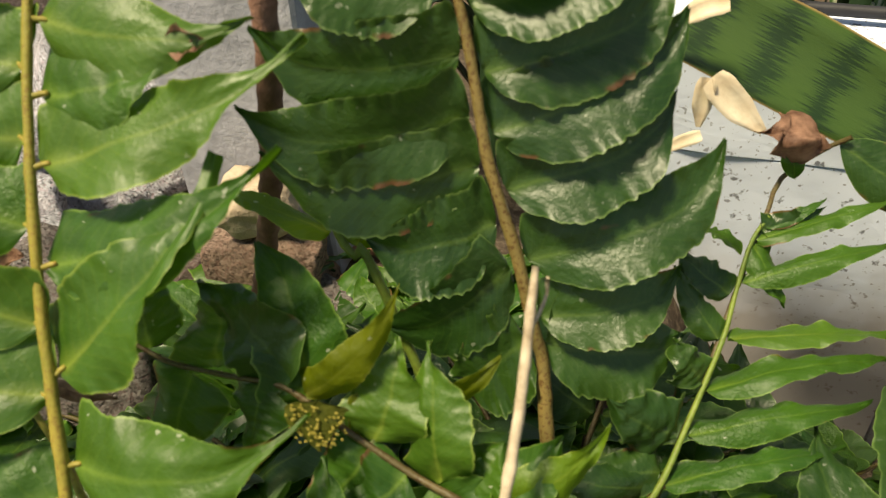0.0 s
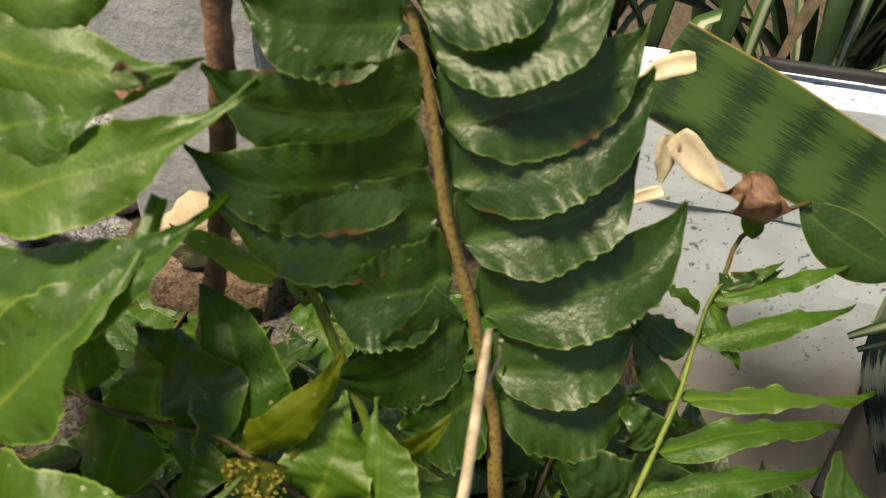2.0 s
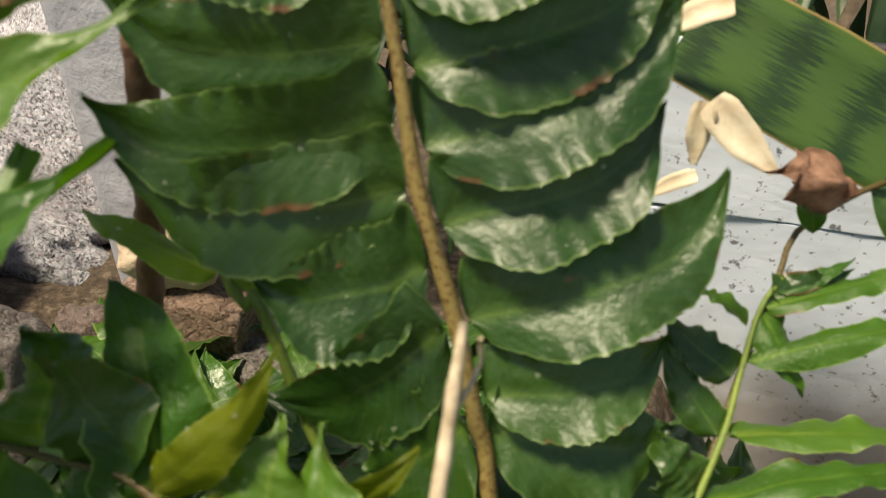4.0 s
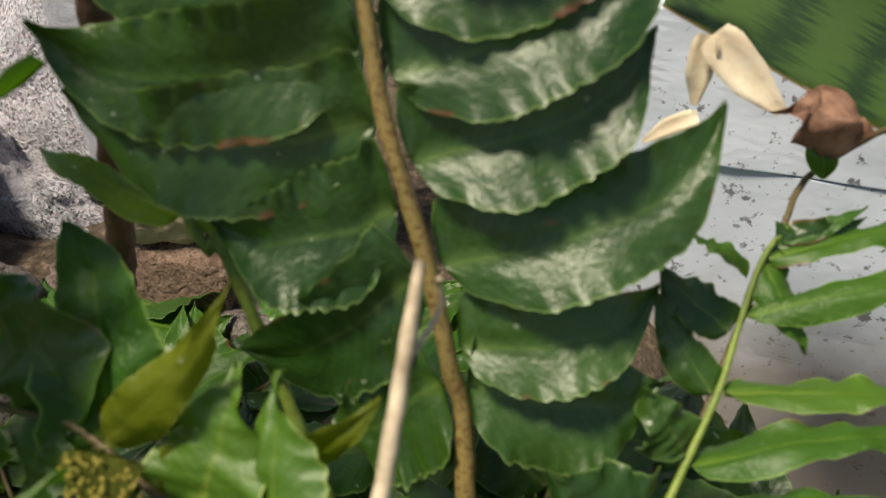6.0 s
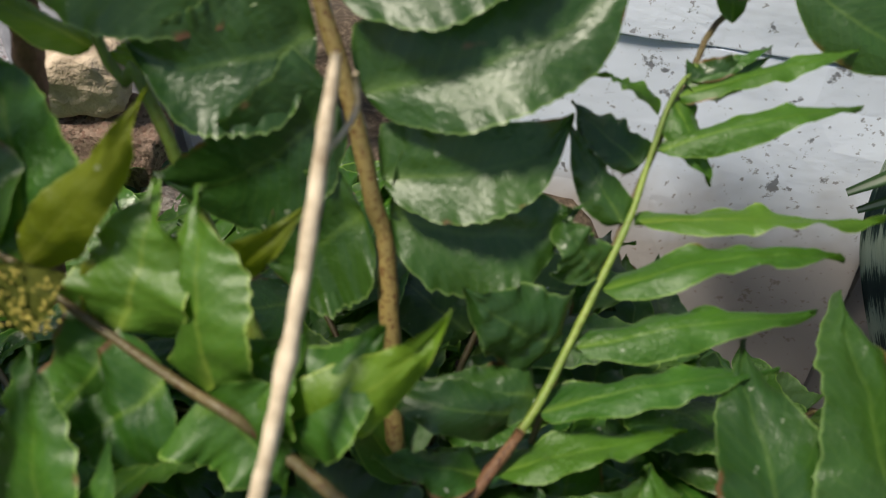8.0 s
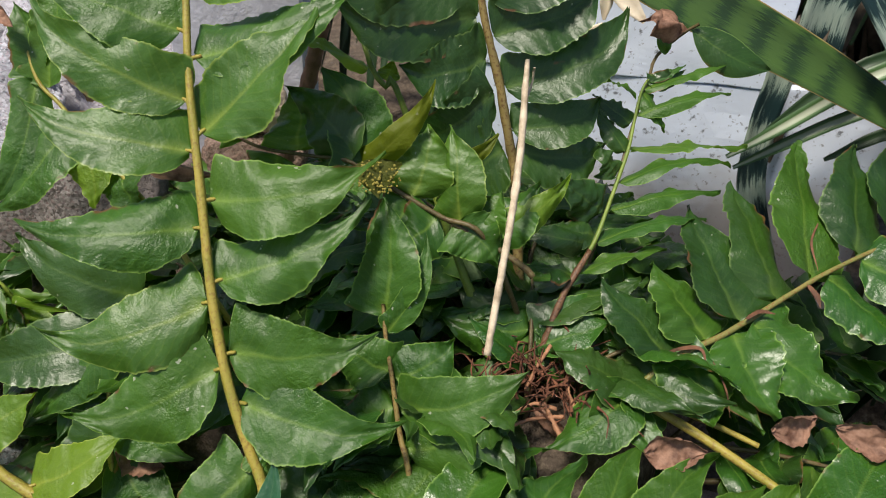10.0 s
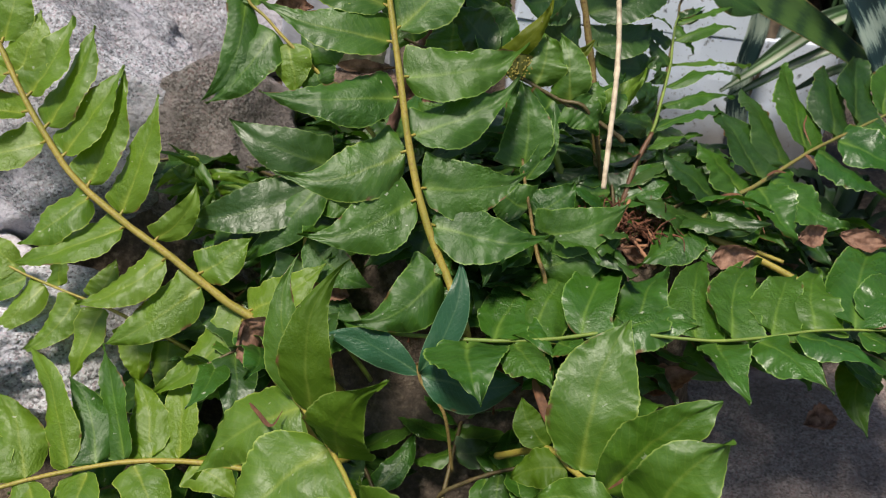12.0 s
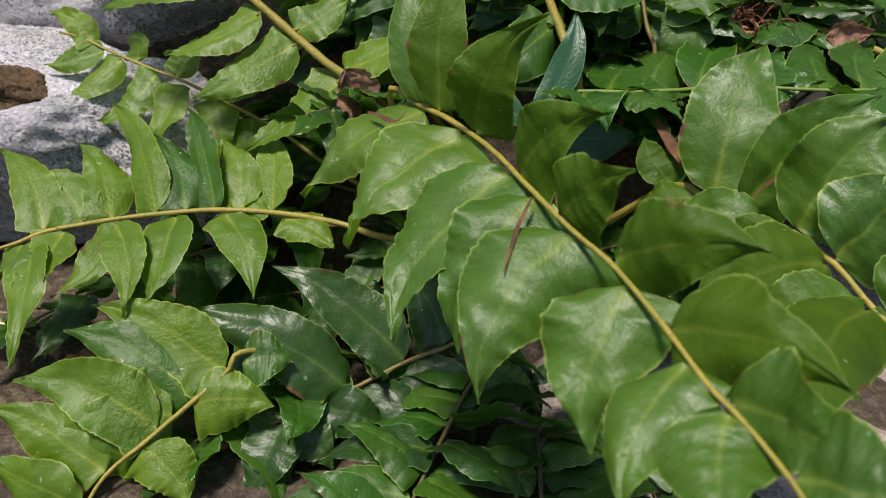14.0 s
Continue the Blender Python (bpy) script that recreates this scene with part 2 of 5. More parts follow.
def simple(name, low, high, scale=60, rough=0.7, bump=0.5, dist=0.001, through=0.0):
    m = Nodes(name)
    p = m.geo()
    c = m.ramp(m.noise(scale, 5, 0.65, p), [(0.3, low), (0.7, high)])
    b = m.bump(m.noise(scale * 3, 4, 0.65, p), bump, dist)
    m.done(c, rough, b, 0.35)
    if through:
        tr = m.add("ShaderNodeBsdfTranslucent", Color=c)
        mx = m.add("ShaderNodeMixShader", Fac=through)
        m.t.links.new(m.bsdf.outputs[0], mx.inputs[1])
        m.t.links.new(tr.outputs[0], mx.inputs[2])
        m.t.links.new(mx.outputs[0], m.out.inputs[0])
    return m.mat


DRY = simple("dry_leaf", (0.095, 0.042, 0.026), (0.44, 0.25, 0.17), 110, 0.65, 0.5, 0.001, 0.3)
SCORCHED = simple("scorched_leaf", (0.05, 0.022, 0.012), (0.20, 0.085, 0.04), 90, 0.7, 0.6, 0.001, 0.1)
DRY_PALE = simple("withered_tip", (0.68, 0.54, 0.37), (0.90, 0.81, 0.64), 60, 0.6, 0.5, 0.001, 0.2)
DRY_YELLOW = simple("yellowed_leaf", (0.30, 0.26, 0.05), (0.50, 0.36, 0.08), 45, 0.5, 0.5, 0.001, 0.25)
TWIG = simple("dull_twig", (0.06, 0.045, 0.032), (0.18, 0.135, 0.095), 90, 0.8, 0.7, 0.001)
STEM_RED = stem_material("reddish_scaly_stem", (0.115, 0.055, 0.028), (0.19, 0.10, 0.05), (0.055, 0.022, 0.012), 0.8)
STRAW_RED = simple("reddish_straw", (0.17, 0.075, 0.04), (0.42, 0.21, 0.11), 160, 0.7, 0.6, 0.0006)
STRAW = simple("straw", (0.30, 0.23, 0.15), (0.68, 0.57, 0.42), 130, 0.6, 0.6, 0.0006)
RUST = simple("rusted_iron", (0.13, 0.065, 0.048), (0.30, 0.16, 0.12), 70, 0.85, 0.8, 0.002)
GREY_POST = simple("grey_concrete", (0.30, 0.30, 0.34), (0.44, 0.44, 0.50), 40, 0.85, 0.6, 0.002)
BLACK = simple("black_rubber", (0.012, 0.012, 0.014), (0.03, 0.03, 0.035), 40, 0.6, 0.3, 0.001)
POT_RED = simple("dark_red_pot", (0.06, 0.012, 0.01), (0.12, 0.025, 0.02), 12, 0.4, 0.2, 0.001)
FIBRE = simple("brown_fibre", (0.040, 0.016, 0.010), (0.23, 0.088, 0.046), 200, 0.85, 0.8, 0.002)
SPORES = simple("golden_spores", (0.17, 0.145, 0.02), (0.34, 0.28, 0.06), 300, 0.55, 0.8, 0.001)
UNDERSIDE = simple("olive_leaf_underside", (0.055, 0.065, 0.008), (0.10, 0.11, 0.014), 200, 0.55, 0.6, 0.001, 0.2)


def snake_material():
    """Sword leaf with ragged dark crossbands."""
    m = Nodes("banded_sword_leaf")
    uv = m.add("ShaderNodeUVMap").outputs[0]
    streak = m.noise(3.0, 4, 0.7, m.add("ShaderNodeMapping", Vector=uv, Scale=(5.0, 30.0, 1.0)).outputs[0])
    jag = m.noise(3.0, 3, 0.7, m.add("ShaderNodeMapping", Vector=uv, Scale=(3.0, 14.0, 1.0)).outputs[0])
    u = m.add("ShaderNodeSeparateXYZ", Vector=uv).outputs[0]
    wave = m.math("SINE", m.math("ADD", m.math("MULTIPLY", u, 62.0), m.math("MULTIPLY", m.math("SUBTRACT", jag, 0.5), 9.0)))
    wave = m.math("ADD", wave, m.math("MULTIPLY", m.math("SUBTRACT", m.noise(4.0, 3, 0.6, uv), 0.5), 2.4))
    c = m.ramp(m.math("MULTIPLY", m.math("ADD", wave, 1.5), 0.333), [(0.30, (0.044, 0.088, 0.016)), (0.60, (0.032, 0.070, 0.013)), (0.74, (0.008, 0.024, 0.007))])
    c = m.mix(m.math("MULTIPLY", streak, 0.4), c, (0.030, 0.070, 0.018))
    side = m.math("ABSOLUTE", m.math("SUBTRACT", m.add("ShaderNodeSeparateXYZ", Vector=uv).outputs[1], 0.5))
    c = m.mix(m.math("MULTIPLY", m.math("SUBTRACT", side, 0.478), 40.0, True), c, (0.34, 0.23, 0.09))
    return m.done(c, 0.45, m.bump(streak, 0.3, 0.0008), 0.4)


def snake_dark():
    """Pale jade leaf with ragged blue-black crossbands."""
    m = Nodes("silver_banded_sword_leaf")
    uv = m.add("ShaderNodeUVMap").outputs[0]
    u = m.add("ShaderNodeSeparateXYZ", Vector=uv).outputs[0]
    jag = m.noise(3.0, 4, 0.75, m.add("ShaderNodeMapping", Vector=uv, Scale=(2.0, 12.0, 1.0)).outputs[0])
    patch = m.noise(2.2, 3, 0.6, m.add("ShaderNodeMapping", Vector=uv, Scale=(5.0, 2.0, 1.0)).outputs[0])
    wave = m.math("SINE", m.math("ADD", m.math("MULTIPLY", u, 34.0), m.math("MULTIPLY", jag, 9.0)))
    f = m.math("ADD", m.math("MULTIPLY", wave, 0.22), patch)
    c = m.ramp(f, [(0.42, (0.010, 0.028, 0.030)), (0.50, (0.045, 0.080, 0.072)), (0.56, (0.20, 0.27, 0.225)), (0.72, (0.28, 0.34, 0.28))])
    return m.done(c, 0.45, m.bump(jag, 0.3, 0.0008), 0.4)


def strap_material():
    """Green strap leaf with a cream middle."""
    m = Nodes("striped_strap_leaf")
    uv = m.add("ShaderNodeUVMap").outputs[0]
    side = m.math("ABSOLUTE", m.math("SUBTRACT", m.add("ShaderNodeSeparateXYZ", Vector=uv).outputs[1], 0.5))
    lines = m.noise(2.0, 3, 0.6, m.add("ShaderNodeMapping", Vector=uv, Scale=(1.0, 30.0, 1.0)).outputs[0])
    wob = m.math("ADD", side, m.math("MULTIPLY", m.math("SUBTRACT", lines, 0.5), 0.22))
    c = m.ramp(wob, [(0.10, (0.36, 0.39, 0.29)), (0.20, (0.24, 0.29, 0.19)), (0.26, (0.060, 0.125, 0.035)), (0.42, (0.035, 0.085, 0.025))])
    return m.done(c, 0.45, m.bump(m.noise(240, 3), 0.25, 0.0006), 0.4)


SNAKE, SNAKE_DARK, STRAP = snake_material(), snake_dark(), strap_material()
STRAP_GREEN = simple("green_strap_leaf", (0.010, 0.026, 0.010), (0.026, 0.058, 0.020), 40, 0.5, 0.3, 0.0006)


# ---------- building helpers ----------
def mesh_from(name, verts, faces, mat, uvs=None, smooth=True):
    me = bpy.data.meshes.new(name)
    me.from_pydata([tuple(v) for v in verts], [], faces)
    if uvs is not None:
        layer = me.uv_layers.new(name="UVMap")
        flat = np.empty(len(me.loops), dtype=np.int32)
        me.loops.foreach_get("vertex_index", flat)
        layer.data.foreach_set("uv", np.asarray(uvs, dtype=np.float32)[flat].ravel())
    me.materials.append(mat)
    if smooth:
        me.polygons.foreach_set("use_smooth", [True] * len(me.polygons))
    me.update()
    return me


def child(ob, parent):
    """Hang ob, placed in the world, under its parent."""
    if parent is not None:
        ob.parent = parent
        ob.matrix_parent_inverse = parent.matrix_basis.inverted() if parent.parent is None else (parent.parent.matrix_basis @ parent.matrix_parent_inverse @ parent.matrix_basis).inverted()
    return ob


def part(name, me, parent, label="", m=None):
    ob = new(name, me)
    if m is not None:
        ob.matrix_basis = m
    child(ob, parent)
    if label:
        tagged(ob, label)
    return ob


def spline(points, n):
    """n + 1 points and their shares of the length along a smooth curve through the given ones."""
    p = [Vector(q) for q in points]
    p = [p[0] * 2 - p[1], *p, p[-1] * 2 - p[-2]]
    out = []
    for i in range(1, len(p) - 2):
        a, b, c, d = p[i - 1 : i + 3]
        for k in range(12):
            t = k / 12
            out.append(0.5 * (2 * b + (c - a) * t + (2 * a - 5 * b + 4 * c - d) * t * t + (3 * b - a - 3 * c + d) * t**3))
    out.append(p[-2])
    way = np.r_[0, np.cumsum([(q - r).length for q, r in zip(out[1:], out)])]
    arr = np.array(out)
    s = np.linspace(0, way[-1], n + 1)
    return [Vector(v) for v in np.stack([np.interp(s, way, arr[:, k]) for k in range(3)], 1)], way[-1]


def tube(points, radii, sides=8, rough=0.0, seed=0):
    """Vertices and faces of a closed tube along points."""
    rnd = random.Random(seed)
    verts, faces = [], []
    up = Vector((0.31, 0.17, 0.93)).normalized()
    for i, (p, r) in enumerate(zip(points, radii)):
        a, b = points[max(i - 1, 0)], points[min(i + 1, len(points) - 1)]
        d = (b - a).normalized()
        x = d.cross(up).normalized()
        y = d.cross(x)
        for k in range(sides):
            g = 2 * math.pi * k / sides
            rr = r * (1 + rough * rnd.uniform(-1, 1))
            verts.append(p + (x * math.cos(g) + y * math.sin(g)) * rr)
    n = len(points)
    for i in range(n - 1):
        for k in range(sides):
            faces.append((i * sides + k, i * sides + (k + 1) % sides, (i + 1) * sides + (k + 1) % sides, (i + 1) * sides + k))
    faces.append(tuple(range(sides)))
    faces.append(tuple(range((n - 1) * sides, n * sides)))
    return verts, faces


def empty(name, place, label, category, group="", kind=""):
    ob = new(name)
    ob.empty_display_size = 0.01
    ob.location = place
    return tagged(ob, label, category, group, kind)


PROFILE_U = [0.0, 0.03, 0.08, 0.16, 0.28, 0.42, 0.56, 0.70, 0.80, 0.88, 0.95, 1.0]
PROFILE_W = [0.16, 0.60, 0.86, 0.99, 1.05, 1.05, 0.99, 0.84, 0.62, 0.35, 0.13, 0.012]
TAILED_W = [0.16, 0.68, 0.98, 1.11, 1.12, 0.99, 0.75, 0.45, 0.26, 0.14, 0.07, 0.012]
PLAIN_W = [0.05, 0.2, 0.42, 0.68, 0.92, 1.0, 0.95, 0.74, 0.54, 0.34, 0.15, 0.01]


def pinna_mesh(length, width, side, rnd, mat, nu=76, nv=8, curl=1.0, plain=False, sickle=(0.04, 0.12), ruffle=0.016, waves=(5.5, 10), tail=0.6, cup=(-0.40, 0.12), hook=0.05):
    """One leaflet of a holly fern: lopsided base, toothed and wavy edge, sickle-shaped tip. x runs to the tip, y to the frond's end, z up."""
    bend = side * rnd.uniform(*sickle)
    arch = rnd.uniform(0.06, 0.20) * curl
    fold = rnd.uniform(*cup) * curl
    wave, k, ph = rnd.uniform(0.05, 0.12) * curl, rnd.uniform(0.9, 2.2), rnd.uniform(0, 6.3)
    twist = rnd.uniform(-0.22, 0.22) * curl
    teeth = 0.0 if plain else ruffle
    lobes = rnd.uniform(*waves)
    off = rnd.uniform(0, 90)
    saw = length * 260
    shape = PLAIN_W if plain else [p + (q - p) * tail for p, q in zip(PROFILE_W, TAILED_W)]
    verts, uvs, faces = [], [], []
    for i in range(nu + 1):
        u = i / nu
        w = width * 0.5 * float(np.interp(u, PROFILE_U, shape))
        ear = math.exp(-(((u - 0.09) / 0.07) ** 2)) * (0 if plain else 1)
        yc = -bend * length * 4 * u * (1 - u) * 0.8 - side * hook * length * (u - max(0.0, (u - 0.6) / 0.4) ** 2)
        zc = arch * length * 4 * u * (1 - u) * 0.6
        lobe = math.sin(6.283 * lobes * u + ph + 1.5 * math.sin(9 * u + k)) * (0.35 + 0.65 * abs(math.sin(7 * u + 2 * ph)))
        jag = 1 + (0.9 * teeth * lobe + 0.010 * (0 if plain else 1) * rnd.uniform(-1, 1)) * (1 if 0.1 < u < 0.97 else 0.2)
        tooth = 0.0 if plain else 0.028 * (abs(((u * saw + 0.3 * math.sin(11 * u + ph)) % 1) * 2 - 1) - 0.5)
        crisp = 0.0 if plain else 0.012 * math.sin(6.283 * saw * 0.5 * u + off)
        jag += tooth
        for j in range(nv + 1):
            v = 2 * j / nv - 1
            grow = w * (1 + 0.30 * ear * (1 if v * side > 0 else -0.55))
            y = yc + v * grow * (jag if abs(v) > 0.95 else 1)
            z = zc + fold * v * v * w + wave * width * math.sin(k * 6.283 * u + ph + (1.3 if v > 0 else 0)) * v * v
            z += crisp * width * v**6
            z += 1.2 * teeth * width * lobe * (v**8) * curl + twist * (u - 0.3) * v * w - 0.05 * width * math.exp(-((v / 0.13) ** 2))
            q = Vector((u * 4.2, v * 1.3, off))
            y += 0.04 * width * noise.noise(q) * min(1, 6 * u)
            z += 0.045 * width * curl * noise.noise(q * 0.9) + 0.035 * width * curl * noise.noise(q * 2.3)
            verts.append((u * length, y, z))
            uvs.append((u, 0.5 + 0.5 * v))
    for i in range(nu):
        for j in range(nv):
            a = i * (nv + 1) + j
            faces.append((a, a + nv + 1, a + nv + 2, a + 1))
    return mesh_from("pinna", verts, faces, mat, uvs)


def frond(plant, spec, root, mats, stem, seed, thick=0.0022, blade=None, curl=1.0, label="", sickle=(0.04, 0.12), ruffle=0.016, waves=(5.5, 10), tail=0.6, cup=(-0.40, 0.12), lap=11.0, hook=0.05):
    """A frond of the plant: its stalk through the given places and down to the root, and each leaflet on it."""
    rnd = random.Random(seed)
    places = [*spec["rachis"], root]
    pts, _ = spline(places, 60)
    upper, _ = spline(spec["rachis"], 60)
    radii = [thick * (0.5 + 0.6 * (i / 60)) for i in range(61)]
    v, f = tube(pts, radii, 8, 0.12, seed)
    stalk = part("frond", mesh_from("frond", v, f, stem), plant, label)
    for s, x, y, z, w, roll, *own in spec["pinnae"]:
        normal = Vector(own[0] if own and own[0] else blade or spec["normal"]).normalized()
        i = min(max(s * 60, 0), 59.999)
        base = upper[int(i)].lerp(upper[int(i) + 1], i % 1)
        ahead = (upper[max(int(i) - 2, 0)] - upper[min(int(i) + 3, 60)]).normalized()
        tip = Vector((x, y, z))
        ex = (tip - base).normalized()
        ez = (normal - ex * normal.dot(ex)).normalized()
        side = 1 if ez.cross(ex).dot(ahead) > 0 else -1
        ez = Matrix.Rotation(radians(roll - side * lap + rnd.uniform(-14, 14)), 3, ex) @ ez
        ey = ez.cross(ex)
        gap = ex * thick * 1.1
        length = (tip - base - gap).length
        me = pinna_mesh(length, w * rnd.uniform(0.95, 1.06), side, rnd, own[1] if len(own) > 1 else rnd.choice(mats), curl=curl, sickle=sickle, ruffle=ruffle, waves=waves, tail=tail, cup=cup, hook=hook)
        m = Matrix((ex, ey, ez)).transposed().to_4x4()
        m.translation = base + gap - ez * thick * 0.5
        part("pinna", me, stalk, "", m)
        if stem is STEM and thick > 0.0030:
            stub, _ = spline([base - ex * thick * 0.3, base + ex * thick * 0.8 - ez * thick * 0.4, base + ex * thick * 2.0 - ez * thick * 0.8], 6)
            v, f = tube(stub, [thick * (0.50 - 0.04 * i) for i in range(7)], 6, 0.15, seed)
            part("petiole", mesh_from("petiole", v, f, stem), stalk)
    return stalk


def wild_frond(plant, root, azimuth, rise, length, mats, stem, seed, pairs=9, size=0.07, label="", droop=1.0):
    """A frond that arches out of the root by itself."""
    rnd = random.Random(seed)
    out = Vector((math.cos(radians(azimuth)), math.sin(radians(azimuth)), 0))
    pts = []
    for k in range(7):
        u = k / 6
        pts.append(Vector(root) + out * length * (u * math.cos(radians(rise)) + 0.12 * u * u) + Vector((0, 0, 1)) * length * (u * math.sin(radians(rise)) - 0.42 * droop * u * u))
    side = out.cross(Vector((0, 0, 1)))
    rachis = [tuple(p) for p in reversed(pts)]
    rows = []
    for k in range(pairs):
        s = 0.04 + 0.72 * k / pairs
        grow = size * (0.45 + 0.55 * math.sin(math.pi * (0.18 + 0.75 * k / pairs)))
        u = 1 - s
        q = Vector(root) + out * length * (u * math.cos(radians(rise)) + 0.12 * u * u) + Vector((0, 0, 1)) * length * (u * math.sin(radians(rise)) - 0.42 * droop * u * u)
        for sign in (1, -1):
            d = (side * sign + out * rnd.uniform(0.0, 0.75) + Vector((0, 0, rnd.uniform(-0.6, 0.45)))).normalized()
            t = q + d * grow * rnd.uniform(0.7, 1.15)
            rows.append((s + rnd.uniform(0, 0.03), t.x, t.y, t.z, grow * rnd.uniform(0.36, 0.46), rnd.uniform(-38, 38)))
    up = (Vector((0, 0, 1)) - out * 0.3).normalized()
    return frond(plant, dict(normal=tuple(up), rachis=rachis, pinnae=rows), Vector(root) - Vector((0, 0, 0.02)), mats, stem, seed, 0.0018, None, 1.0, label)


# ---------- where the fronds run ----------
# rachis: from the end of the frond to its foot; pinnae: share of the way, tip, width, roll
FRONDS = {}
FACING = (-0.42, -0.66, 0.62)
TOWARDS = (0.36, -0.66, 0.66)
UPRIGHT = (-0.25, -0.92, 0.30)
FRONDS['back'] = dict(
    normal=(0.36, -0.89, 0.29),
    rachis=[(0.0182, 0.2319, 0.2912), (0.0252, 0.2284, 0.2717), (0.0312, 0.2229, 0.2472), (0.0365, 0.2173, 0.2231), (0.0432, 0.2135, 0.2030), (0.0493, 0.2105, 0.1863), (0.0541, 0.2073, 0.1703), (0.0605, 0.2022, 0.1466), (0.0652, 0.1983, 0.1285)],
    pinnae=[
        (0.003, 0.0641, 0.2560, 0.3089, 0.036, -22),
        (0.102, 0.0830, 0.2608, 0.3002, 0.036, -22),
        (0.243, 0.0954, 0.2613, 0.2862, 0.036, -22),
        (0.375, 0.1004, 0.2580, 0.2699, 0.036, -22),
        (0.512, 0.1009, 0.2493, 0.2422, 0.036, -22),
        (0.689, 0.1203, 0.2511, 0.2237, 0.036, -12),
        (0.835, 0.1122, 0.2360, 0.1719, 0.028, -10),
        (0.900, 0.1198, 0.2260, 0.1459, 0.037, -4),
        (0.040, -0.0347, 0.2126, 0.2974, 0.037, -7),
        (0.202, -0.0451, 0.2007, 0.2734, 0.037, -7),
        (0.328, -0.0507, 0.1902, 0.2476, 0.037, -7),
        (0.445, -0.0435, 0.1876, 0.2308, 0.037, -7),
        (0.578, -0.0062, 0.1912, 0.1955, 0.037, -7),
        (0.691, -0.0008, 0.1815, 0.1585, 0.037, -7),
    ] + [
        (0.887, 0.0272, 0.1845, 0.1331, 0.040, 10),
    ])
FRONDS['center'] = dict(
    normal=(0.11, -0.84, 0.54),
    rachis=[(-0.1136, 0.1901, 0.3130), (-0.1109, 0.1706, 0.2822), (-0.1091, 0.1576, 0.2617), (-0.1048, 0.1385, 0.2311), (-0.0985, 0.1186, 0.1991), (-0.0910, 0.1013, 0.1707), (-0.0837, 0.0850, 0.1440), (-0.0777, 0.0707, 0.1207), (-0.0693, 0.0547, 0.0941), (-0.0598, 0.0410, 0.0710), (-0.0495, 0.0296, 0.0512), (-0.0397, 0.0202, 0.0348), (-0.0243, 0.0031, 0.0051)],
    pinnae=[
        (0.141, -0.1615, 0.1707, 0.2923, 0.035, 0),
        (0.206, -0.1699, 0.1539, 0.2679, 0.035, 0),
        (0.286, -0.1860, 0.1413, 0.2516, 0.035, 0),
        (0.383, -0.1868, 0.1325, 0.2381, 0.035, 0),
        (0.447, -0.1846, 0.1037, 0.1930, 0.035, 0),
        (0.549, -0.1795, 0.0707, 0.1408, 0.035, 0),
        (0.649, -0.1642, 0.0433, 0.0953, 0.041, 0),
        (0.740, -0.1444, 0.0225, 0.0591, 0.041, 0),
        (0.880, -0.1058, -0.0047, 0.0092, 0.039, 0),
        (0.163, -0.0542, 0.1770, 0.2807, 0.033, 0),
        (0.228, -0.0139, 0.1833, 0.2823, 0.033, 0),
        (0.322, -0.0172, 0.1631, 0.2517, 0.035, 0),
        (0.427, -0.0410, 0.1583, 0.2492, 0.039, 0),
        (0.513, 0.0020, 0.1176, 0.1777, 0.039, 0),
    ] + [
        (0.625, -0.0030, 0.1044, 0.1582, 0.035, 0),
        (0.722, 0.0099, 0.0689, 0.1005, 0.039, 0),
        (0.788, 0.0292, 0.0476, 0.0636, 0.039, 0),
        (0.848, -0.0354, 0.0229, 0.0382, 0.014, 0),
        (0.093, -0.0309, 0.1834, 0.2858, 0.032, 0, None, LEAF_MID),
        (0.034, -0.0501, 0.1967, 0.3105, 0.030, 0, None, LEAF_MID),
        (0.059, -0.1659, 0.1906, 0.3272, 0.032, 0),
    ])
